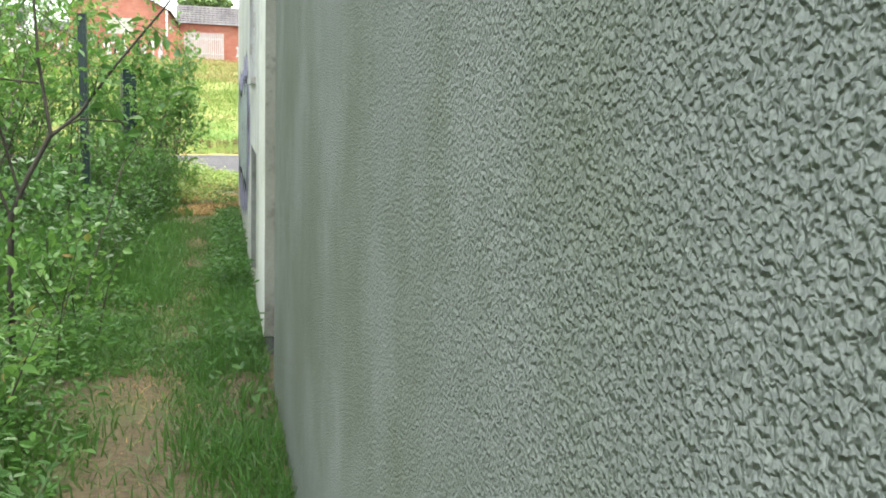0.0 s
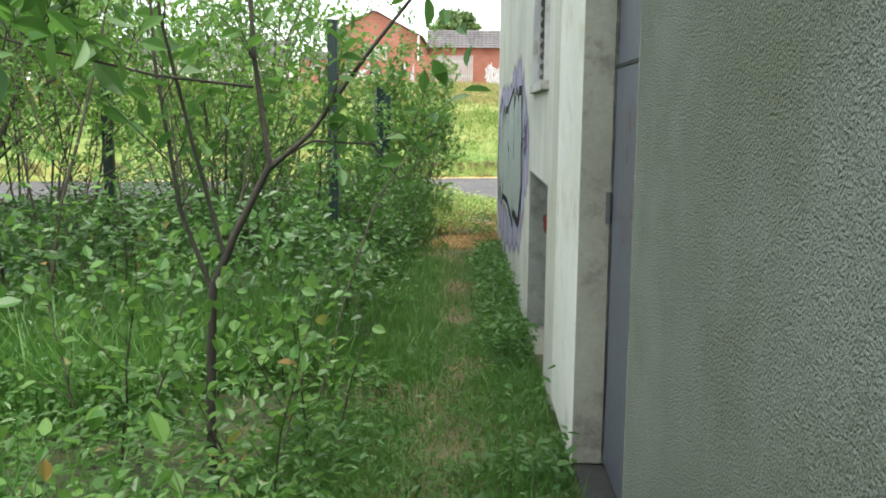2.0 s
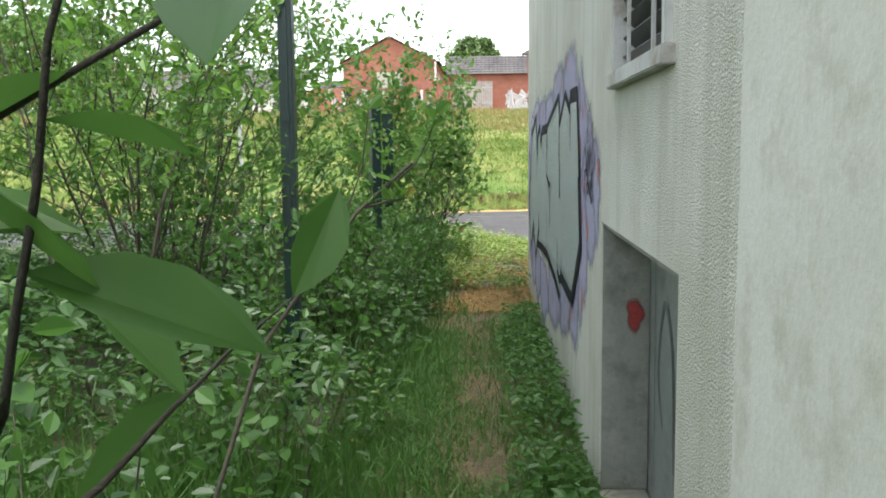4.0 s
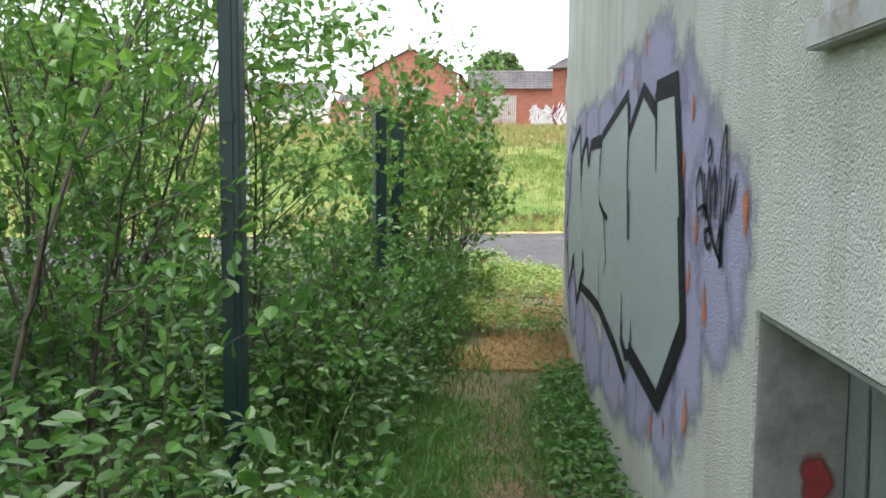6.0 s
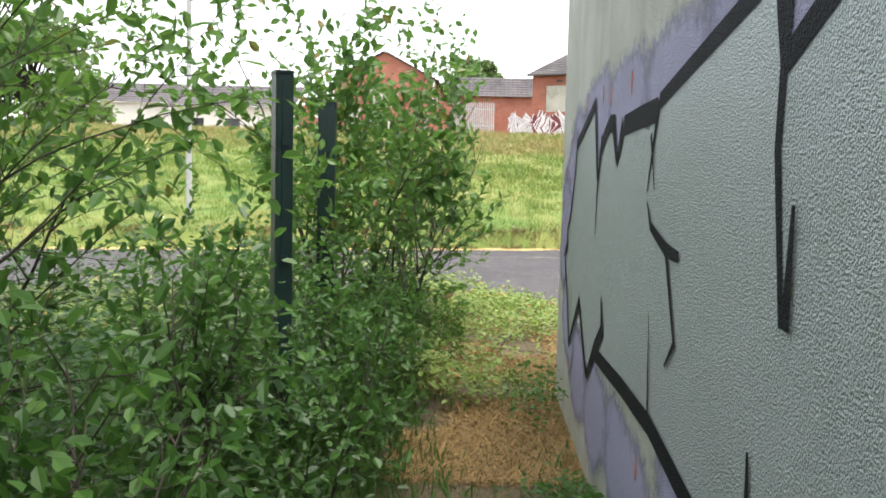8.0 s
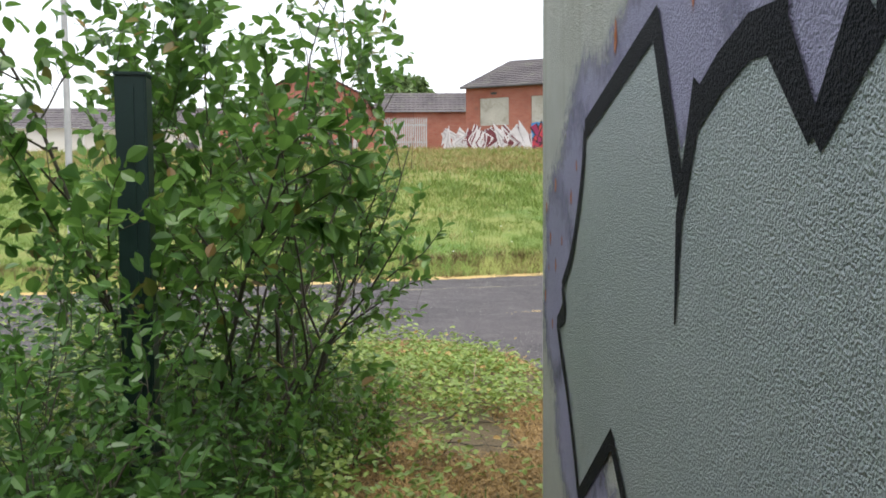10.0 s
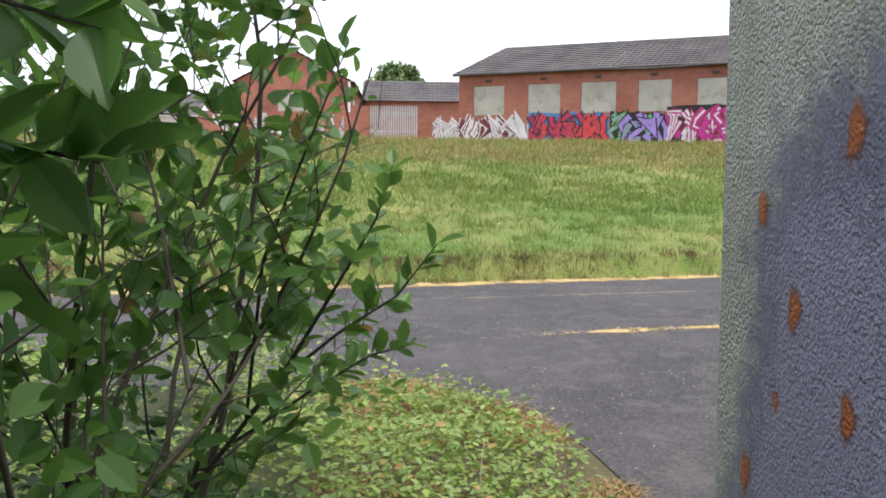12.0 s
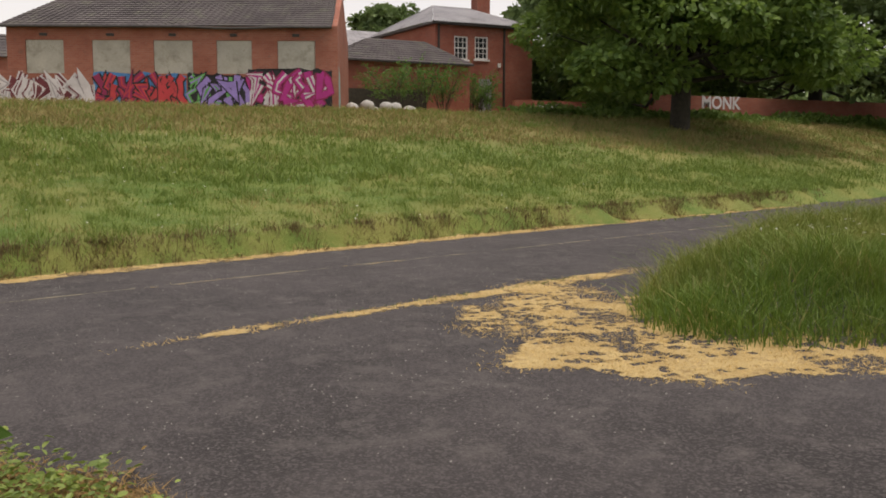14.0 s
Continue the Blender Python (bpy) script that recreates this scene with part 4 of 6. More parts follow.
placed(part("reveal", boxes((0.006, 0.188, 7.984, 7.997, 0.162, 1.216), bevel=0.003), M_reveal_dark, low, "grey reveal darkened for shade in the opening"))
placed(part("reveal", boxes((0.006, 0.188, 6.583, 6.596, 0.162, 1.216), bevel=0.003), M_reveal_dark, low, "grey reveal darkened for shade in the opening"))
placed(part("soffit", boxes((0.006, 0.188, 6.598, 7.982, 1.203, 1.217), bevel=0.003), M_reveal_dark, low, "grey soffit darkened for shade in the opening"))
inner = lambda y, z: (0.186, y, z)
for pts, w in ((((7.0, 0.55), (7.1, 0.85), (7.3, 0.95), (7.45, 0.8), (7.4, 0.6), (7.2, 0.55), (7.05, 0.75)), 0.05), (((7.5, 0.4), (7.55, 0.8), (7.7, 0.95), (7.8, 0.7), (7.7, 0.5)), 0.045),
               (((6.7, 0.5), (6.75, 0.9), (6.9, 1.0)), 0.04), (((7.85, 0.3), (7.87, 0.9), (7.88, 1.1)), 0.02)):
    stroke("scrawl", board, smooth_line(pts), w * 0.7, M_scrawl, plane=inner, taper=(0.4, 1, 0.8, 0.4))
side = lambda x, z: (x, 7.9815, z)
placed(blot("splash", low, 0.13, 0.86, 0.042, 0.085, M_red, plane=side, rim=1.7))

# ---- the large silver piece ----
piece = tagged(new("graffiti_piece"), "silver filled throw-up with a bold black outline and lilac halo", "graffiti")
LAYER = [0.0]
for y, z, ry, rz in ((8.752, 1.484, 0.35, 0.45), (8.458, 1.377, 0.34, 0.3), (8.265, 1.330, 0.3, 0.26), (8.402, 1.181, 0.28, 0.22), (8.734, 1.032, 0.3, 0.45), (9.164, 0.742, 0.45, 0.3), (9.663, 0.691, 0.5, 0.35), (9.410, 1.783, 0.7, 0.28),
                     (10.229, 1.762, 0.7, 0.28), (11.045, 1.678, 0.7, 0.25), (11.913, 1.663, 0.8, 0.27), (12.738, 1.690, 0.7, 0.27), (13.435, 1.508, 0.55, 0.4), (13.810, 1.238, 0.65, 0.5), (14.062, 1.075, 0.5, 0.45),
                     (13.667, 0.621, 0.55, 0.38), (13.103, 0.403, 0.5, 0.3), (12.396, 0.402, 0.6, 0.3), (11.545, 0.394, 0.7, 0.3), (10.498, 0.537, 0.7, 0.3)):
    LAYER[0] += 0.0002
    blot("halo", piece, y, z, ry, rz, M_lilac, out=0.0015 + LAYER[0], rim=1.45)
edge_top = [(8.960, 1.759), (9.338, 1.762), (9.406, 1.692), (9.632, 1.791), (10.035, 1.627), (10.105, 1.803), (11.155, 1.655), (11.323, 1.579), (11.830, 1.639), (11.974, 1.504), (12.145, 1.660), (12.438, 1.596), (12.546, 1.494), (12.734, 1.763), (13.525, 1.598)]
edge_end = [(13.579, 1.463), (13.742, 1.230), (13.932, 1.090), (13.902, 1.020), (14.050, 0.960), (13.832, 0.769)]
edge_low = [(13.65, 0.475), (13.14, 0.79), (12.8, 0.55), (12.68, 0.52), (12.42, 0.68), (11.65, 0.69), (11.1, 0.715), (10.3, 0.655), (9.95, 0.614), (9.8, 0.73), (9.12, 0.72), (8.750, 1.037), (8.851, 1.342)]
slab("silver_fill", piece, edge_top + edge_end + edge_low, M_silver, 0.0058)


def outline(pts, width, taper=(1, 1)):
    LAYER[0] += 0.0002
    stroke("outline", piece, pts, width, M_black, 0.0024 + LAYER[0], taper)


outline([(8.795, 1.346), (8.960, 1.759), (9.338, 1.762)], 0.075)
outline([(9.338, 1.762), (9.296, 1.484)], 0.06, (1, 0.2))
outline([(9.335, 1.694), (9.632, 1.791), (10.046, 1.636)], 0.055)
outline([(10.046, 1.636), (10.105, 1.803), (11.155, 1.655)], 0.05)
outline([(10.041, 1.767), (10.059, 1.487), (9.994, 1.192)], 0.045, (1, 0.6))
outline([(11.155, 1.655), (11.299, 1.391)], 0.05, (1, 0.2))
outline([(11.178, 1.632), (11.485, 1.628), (11.831, 1.618)], 0.075)
outline([(11.84, 1.62), (11.975, 1.483)], 0.1, (1, 0.5))
outline([(11.975, 1.49), (12.11, 1.645)], 0.085, (0.5, 1))
outline([(12.06, 1.64), (12.2, 1.645), (12.33, 1.61), (12.47, 1.55)], 0.07)
outline([(12.438, 1.606), (12.552, 1.368), (12.572, 1.168)], 0.07, (1, 0.15))
outline([(12.549, 1.420), (12.734, 1.763), (13.525, 1.598)], 0.06)
outline(smooth_line([(13.525, 1.598), (13.580, 1.443), (13.742, 1.230), (13.947, 1.093)], 4), 0.045)
outline(smooth_line([(13.947, 1.097), (13.902, 1.029), (13.951, 0.994), (14.059, 0.951)], 4), 0.06, (0.7, 1.3, 0.8))
outline(smooth_line([(14.058, 0.959), (13.949, 0.848), (13.793, 0.709), (13.603, 0.477)], 4), 0.045)
outline([(13.62, 0.47), (13.139, 0.79), (12.8, 0.55), (12.69, 0.5)], 0.05)
outline([(12.69, 0.5), (12.42, 0.68), (12.2, 0.8), (12.27, 0.93)], 0.075, (0.8, 1, 1, 0.3))
outline([(12.45, 0.66), (12.1, 0.675), (11.65, 0.7), (11.1, 0.715), (10.3, 0.655), (9.95, 0.6)], 0.065)
outline([(10.13, 0.94), (10.11, 0.74), (9.95, 0.7), (9.81, 0.735), (9.8, 0.88)], 0.045, (0.3, 1, 1.2, 1, 0.3))
outline([(9.86, 0.74), (9.13, 0.72), (8.724, 1.041), (8.816, 1.363)], 0.075)
outline([(11.27, 1.36), (11.2, 1.29), (10.95, 1.24), (10.79, 1.235)], 0.035, (0.3, 0.8, 1.2, 0.8))
outline([(10.95, 1.23), (10.8, 1.01), (10.91, 0.93)], 0.03, (1, 0.8, 0.4))
outline([(11.25, 1.565), (11.16, 1.4)], 0.03, (1, 0.3))
outline([(11.16, 1.03), (11.12, 0.745)], 0.025, (0.3, 1))
outline([(9.952, 1.398), (9.963, 1.193)], 0.045, (0.4, 1))
for y, z, s in ((9.6, 1.96, 0.06), (9.93, 1.86, 0.05), (10.3, 1.9, 0.05), (11.695, 1.765, 0.05), (12.224, 1.759, 0.05), (12.48, 1.787, 0.05), (13.127, 1.8, 0.05), (8.808, 1.506, 0.055), (8.696, 1.668, 0.045),
                (8.603, 1.336, 0.05), (8.094, 1.414, 0.06), (8.684, 1.195, 0.055), (8.466, 1.147, 0.065), (8.673, 0.805, 0.075), (9.27, 0.6, 0.06), (9.016, 0.663, 0.04), (10.166, 0.463, 0.06), (10.6, 0.5, 0.06),
                (11.3, 0.52, 0.05), (13.6, 0.36, 0.05), (13.79, 1.4, 0.045), (13.98, 1.25, 0.03), (13.69, 1.5, 0.03), (14.128, 1.441, 0.05), (14.359, 1.361, 0.04), (14.257, 1.246, 0.045), (14.123, 1.156, 0.04),
                (14.39, 1.015, 0.045), (14.3, 1.13, 0.022), (14.2, 0.93, 0.035)):
    blot("spot", piece, y, z, s * 0.5, s * (0.8 if y > 13.65 else 1.2), M_orange, 0.0056, K.uniform(-0.2, 0.2), rim=1.8)

# scribbled tag beside it
tag = tagged(new("graffiti_tag"), "thin black scribbled tag on the roughcast", "graffiti")
for pts in (((8.563, 1.355), (8.606, 1.444), (8.559, 1.499), (8.508, 1.411), (8.525, 1.374)), ((8.511, 1.492), (8.477, 1.376), (8.454, 1.503), (8.420, 1.378)), ((8.420, 1.378), (8.396, 1.505), (8.372, 1.380)),
            ((8.484, 1.538), (8.457, 1.575), (8.436, 1.540), (8.474, 1.520)), ((8.373, 1.398), (8.330, 1.526), (8.285, 1.599), (8.270, 1.456), (8.295, 1.365)), ((8.319, 1.508), (8.310, 1.274), (8.287, 1.410)),
            ((8.223, 1.484), (8.257, 1.384)), ((8.176, 1.495), (8.220, 1.404)), ((8.584, 1.390), (8.488, 1.403), (8.389, 1.325), (8.291, 1.275)), ((8.448, 1.359), (8.408, 1.325), (8.455, 1.305), (8.486, 1.340), (8.428, 1.351)),
            ((8.291, 1.275), (8.314, 1.364), (8.350, 1.300))):
    stroke("scribble", tag, smooth_line(pts, 6), 0.017, M_black, 0.0072, (0.6, 1, 0.8))
for y in (9.62, 9.0):
    stroke("drip", tag, ((y, 0.66 if y > 9.3 else 0.3), (y + 0.01, 0.4 if y > 9.3 else 0.15)), 0.015, M_black, 0.0072, (1, 0.3))


# ---- fence posts ----
def fence_post(x, y, top, turn=0.0, w=0.05):
    z = float(ground_z(x, y))
    t = thing("fence_post", "dark green steel fence post standing in the undergrowth", "fence post", (x, y, z), "green fence posts")
    t.rotation_euler = (0, 0, turn)
    part("post", boxes((-w, w, -w, w, -0.1, top - z - 0.012), bevel=0.005), M_post, t)
    part("cap", boxes((-w - 0.004, w + 0.004, -w - 0.004, w + 0.004, top - z - 0.014, top - z), bevel=0.004), M_post, t)
    part("rib", boxes((-0.012, 0.012, -w - 0.006, -w, 0.05, top - z - 0.05)), M_post, t)
    for h in (0.4, 1.0, 1.55):
        part("clip", boxes((-0.02, 0.02, -w - 0.014, -w - 0.004, h, h + 0.04), bevel=0.003), M_post, t)
    return t


fence_post(-1.48, 9.25, 2.3, 0.0, 0.037)
fence_post(-1.46, 12.7, 1.885, 0.5, 0.042)
fence_post(-1.5, 14.12, 1.845, 0.1, 0.054)
fence_post(-3.4, 9.5, 1.9, 0.1, 0.04)

# the cut branch that reaches over the path
br = thing("cut_branch", "leaning cut branch with a pale end and broad leaves", "branch", (-1.2, 5.62, 0))
o = (-1.2 - 0.08, 5.62 - 0.165, -0.04)
lines = [[((-1.2, 5.62, -0.03), 0.005), ((-1.02, 5.7, 0.7), 0.0044), ((-0.885, 5.79, 1.15), 0.0038), ((-0.735, 5.86, 1.365), 0.0032), ((-0.642, 5.885, 1.448), 0.003)],
         [((-0.665, 5.88, 1.42), 0.0016), ((-0.636, 5.885, 1.446), 0.0014), ((-0.612, 5.885, 1.49), 0.0011), ((-0.6, 5.88, 1.53), 0.0007)],
         [((-0.76, 5.85, 1.34), 0.0018), ((-0.725, 5.87, 1.44), 0.0014), ((-0.712, 5.875, 1.54), 0.0008)],
         [((-0.72, 5.865, 1.375), 0.0025), ((-0.68, 5.87, 1.385), 0.002), ((-0.65, 5.88, 1.39), 0.0012)]]
V, F = tubes(lines, 8)
placed(raw("stem", V, F, M_bark, br, True))
placed(part("cut_end", boxes((-0.6445, -0.6385, 5.882, 5.888, 1.447, 1.453), bevel=0.002), M_stub, br, "pale cut end"))
P, D = [], []
for line, n in zip(lines, (6, 6, 8, 8)):
    Q = np.array([q for q, r in line])
    for i in range(n):
        t = (0.55 + 0.45 * i / (n - 1)) * (len(Q) - 1)
        k = min(int(t), len(Q) - 2)
        P.append(Q[k] + (Q[k + 1] - Q[k]) * (t - k))
        side = 1 if i % 2 else -1
        D.append(np.array((0.55 * side - 0.15, -0.25, 0.75 if len(Q) < 5 else 0.3)) + K.normal(0, 0.25, 3))
V, F = leaves(np.array(P), np.array(D), K.uniform(0.024, 0.038, len(P)), 0.68, K, fine=True)
placed(raw("leaves", V, F, M_leaf, br))

# ---- street materials ----
def brick_look(name, c1, c2, mortar, across=(1, 0)):
    m, n, l, p = nodes_of(name)
    g = n.new("ShaderNodeNewGeometry")
    dot = n.new("ShaderNodeVectorMath")
    dot.operation = "DOT_PRODUCT"
    dot.inputs[1].default_value = (*across, 0)
    l.new(g.outputs["Position"], dot.inputs[0])
    s = n.new("ShaderNodeSeparateXYZ")
    l.new(g.outputs["Position"], s.inputs[0])
    cb = n.new("ShaderNodeCombineXYZ")
    l.new(dot.outputs["Value"], cb.inputs[0])
    l.new(s.outputs["Z"], cb.inputs[1])
    b = n.new("ShaderNodeTexBrick")
    l.new(cb.outputs[0], b.inputs["Vector"])
    b.inputs["Scale"].default_value = 1.0
    b.inputs["Brick Width"].default_value, b.inputs["Row Height"].default_value, b.inputs["Mortar Size"].default_value = 0.225, 0.075, 0.008
    b.inputs["Color1"].default_value, b.inputs["Color2"].default_value, b.inputs["Mortar"].default_value = (*c1, 1), (*c2, 1), (*mortar, 1)
    big = tex(n, l, "ShaderNodeTexNoise", 0.6, Detail=6, Roughness=0.65)
    c = mixed(n, l, ramp(n, l, big.outputs[0], 0.4, 0.75), b.outputs["Color"], tuple(0.75 * a for a in c1))
    soot = tex(n, l, "ShaderNodeTexNoise", 2.5, Detail=6, Roughness=0.7)
    c = mixed(n, l, ramp(n, l, soot.outputs[0], 0.58, 0.8), c, (0.16, 0.1, 0.08))
    l.new(c, p.inputs["Base Color"])
    p.inputs["Roughness"].default_value = 0.9
    add_bump(n, l, p, b.outputs["Fac"], -0.004)
    return m


U = np.array((0.8984, -0.4392))      # along the hall's front
N = np.array((0.4392, 0.8984))       # into the hall
M_brick = brick_look("hall brick", (0.33, 0.108, 0.07), (0.4, 0.15, 0.1), (0.33, 0.21, 0.17), tuple(U))
M_brick_h = brick_look("house brick", (0.3, 0.085, 0.055), (0.38, 0.12, 0.075), (0.3, 0.18, 0.14), (0.9, 0.43))
M_tile = surface("dark concrete tiles", (0.065, 0.057, 0.06), (0.11, 0.098, 0.1), 0.8, 12, 0.9, 0.004, stain=((0.13, 0.13, 0.105), 1.5))
M_slate = surface("pale slate", (0.24, 0.24, 0.26), (0.34, 0.34, 0.36), 0.5, 9, 0.6, 0.004, stain=((0.16, 0.16, 0.16), 0.9))
M_board = surface("weathered boarding", (0.36, 0.35, 0.3), (0.46, 0.45, 0.39), 1.2, 14, 0.85, 0.002, stain=((0.26, 0.25, 0.2), 2.0))
M_fascia = surface("dark gutter paint", (0.03, 0.028, 0.028), (0.06, 0.055, 0.05), 3, 30, 0.6)
M_trim = surface("white window paint", (0.68, 0.68, 0.66), (0.76, 0.76, 0.74), 3, 40, 0.5)
M_pane = surface("dark window glass", (0.015, 0.017, 0.02), (0.03, 0.032, 0.036), 2, 8, 0.12, 0.0005)
M_grey_door = surface("grey steel sheet", (0.2, 0.2, 0.21), (0.27, 0.27, 0.28), 2, 20, 0.6)
M_galv = surface("galvanised steel", (0.34, 0.37, 0.37), (0.45, 0.47, 0.47), 3, 40, 0.5, 0.001, 0.4)
M_pale_house = surface("pale rendered house", (0.62, 0.6, 0.56), (0.7, 0.69, 0.66), 0.6, 12, 0.85)
M_stone = surface("pale rubble sacks", (0.36, 0.37, 0.36), (0.5, 0.5, 0.48), 2, 20, 0.9, 0.01)
M_pole = surface("weathered grey pole", (0.33, 0.33, 0.32), (0.42, 0.42, 0.4), 4, 50, 0.8)


def paint(name, c, c2=None):
    return surface(name, c, c2 or tuple(0.8 * a for a in c), 2.5, 25, 0.6, 0.001)


def roof_slope(name, parent, a, b, c, d, material, rows=14, cols=40, lift=0.035):
    """A tiled slope: eave a-b, ridge d-c; courses overlap and the tiles are waved."""
    a, b, c, d = (np.array(v, float) for v in (a, b, c, d))
    nrm = np.cross(b - a, d - a)
    nrm /= np.linalg.norm(nrm)
    if nrm[2] < 0:
        nrm = -nrm
    us = np.linspace(0, 1, cols * 4 + 1)
    V, F, base = [], [], 0
    for r in range(rows):
        t0, t1 = r / rows, (r + 1) / rows
        wave = 0.5 + 0.5 * np.cos(us * cols * 2 * np.pi)
        for t, h in ((t0, 0.0), (t0, lift), (t1, 0.004)):
            P = (a + (b - a) * us[:, None]) * (1 - t) + (d + (c - d) * us[:, None]) * t
            V.append(P + nrm * (h + (0.025 * wave if h else 0 * wave))[:, None])
        k = len(us)
        i = np.arange(k - 1)
        for q in (0, 1):
            s = base + q * k
            F.append(np.stack((s + i, s + i + 1, s + k + i + 1, s + k + i), 1))
        base += 3 * k
    ob = raw(name, np.concatenate(V), np.concatenate(F), material, parent)
    return tagged(ob, kind="stuff")


# ---- the graffitied hall ----
RISE = 1.35
HALL, HALL_Z = np.array((1.75, 56.6)), 0.4 + RISE


def hp(s, d, z):
    """A point of the hall: s along its front, d into it."""
    q = HALL + U * s + N * d
    return (q[0], q[1], z + HALL_Z)


def hall_box(bm, s0, s1, d0, d1, z0, z1):
    v = [bm.verts.new(hp(s, d, z)) for z in (z0, z1) for s, d in ((s0, d0), (s1, d0), (s1, d1), (s0, d1))]
    for f in ((0, 1, 2, 3), (4, 5, 6, 7), (0, 1, 5, 4), (1, 2, 6, 5), (2, 3, 7, 6), (3, 0, 6, 7)):
        bm.faces.new([v[i] for i in f])
    return bm


L, DEEP, EAVE, RIDGE, BASE = 13.3, 6.6, 4.87, 6.5, 1.2
hall = tagged(new("brick_hall"), "red brick hall with boarded windows and a dark tiled roof", "building")
part("inner_wall", hall_box(bmesh.new(), 0, L, 0.12, DEEP, BASE, EAVE), M_brick, hall)
WIN = [(0.114 * L, 1.55), (0.317 * L, 1.55), (0.507 * L, 1.6), (0.695 * L, 1.45), (0.888 * L, 1.55)]
last = 0.0
for s, w in WIN:
    part("pier", hall_box(bmesh.new(), last, s - w / 2, 0, 0.117, BASE, EAVE), M_brick, hall)
    part("wall_below", hall_box(bmesh.new(), s - w / 2, s + w / 2, 0, 0.117, BASE, 2.9), M_brick, hall)
    part("lintel", hall_box(bmesh.new(), s - w / 2, s + w / 2, 0, 0.117, 4.27, EAVE), M_brick, hall)
    last = s + w / 2
part("pier", hall_box(bmesh.new(), last, L, 0, 0.117, BASE, EAVE), M_brick, hall)
for s, w in WIN:
    part("boarded_window", hall_box(bmesh.new(), s - w / 2 + 0.01, s + w / 2 - 0.01, 0.05, 0.115, 2.91, 4.26), M_board, hall, "window closed with weathered grey boarding")
    part("lamp", hall_box(bmesh.new(), s - 0.14, s + 0.14, -0.12, -0.003, 4.42, 4.52), M_fascia, hall)
bm = bmesh.new()
g = [bm.verts.new(hp(*v)) for v in ((L - 0.02, 0, EAVE), (L - 0.02, DEEP, EAVE), (L - 0.02, DEEP / 2, RIDGE + 0.12), (L + 0.22, 0, EAVE), (L + 0.22, DEEP, EAVE), (L + 0.22, DEEP / 2, RIDGE + 0.12))]
for f in ((0, 1, 2), (3, 4, 5), (0, 2, 5, 3), (1, 2, 5, 4), (0, 1, 4, 3)):
    bm.faces.new([g[i] for i in f])
hall_box(bm, L, L + 0.22, 0, DEEP, BASE, EAVE - 0.003)
part("gable_wall", bm, M_brick, hall)
bm = hall_box(bmesh.new(), L - 0.08, L + 0.28, DEEP / 2 - 0.14, DEEP / 2 + 0.14, RIDGE - 0.05, RIDGE + 0.35)
hall_box(bm, L - 0.0, L + 0.2, DEEP / 2 - 0.08, DEEP / 2 + 0.08, RIDGE + 0.35, RIDGE + 0.55)
part("finial", bm, M_brick, hall)
HIP = 1.2
roof_slope("roof", hall, hp(-0.2, -0.25, EAVE - 0.06), hp(L + 0.02, -0.25, EAVE - 0.06), hp(L + 0.02, DEEP / 2, RIDGE), hp(HIP, DEEP / 2, RIDGE), M_tile, 14, 46)
roof_slope("roof", hall, hp(-0.2, DEEP + 0.25, EAVE - 0.06), hp(-0.2, -0.25, EAVE - 0.06), hp(HIP, DEEP / 2, RIDGE), hp(HIP, DEEP / 2, RIDGE), M_tile, 14, 22)
roof_slope("roof", hall, hp(L + 0.02, DEEP + 0.25, EAVE - 0.06), hp(-0.2, DEEP + 0.25, EAVE - 0.06), hp(HIP, DEEP / 2, RIDGE), hp(L + 0.02, DEEP / 2, RIDGE), M_tile, 10, 30)
V, F = tubes([[(hp(s, -0.28, EAVE - 0.09 - 0.06 * math.sin(math.pi * max(0, min(1, (s - 7.2) / 4)))), 0.055) for s in np.linspace(-0.2, L, 24)]], 8)
raw("gutter", V, F, M_fascia, hall, True)

# murals along its front, on to a low wall at its corner
low_wall = tagged(part("low_wall", hall_box(bmesh.new(), -1.3, -0.003, -0.02, 0.2, BASE, 3.0), M_brick), "low red brick wall at the hall's corner", "wall")


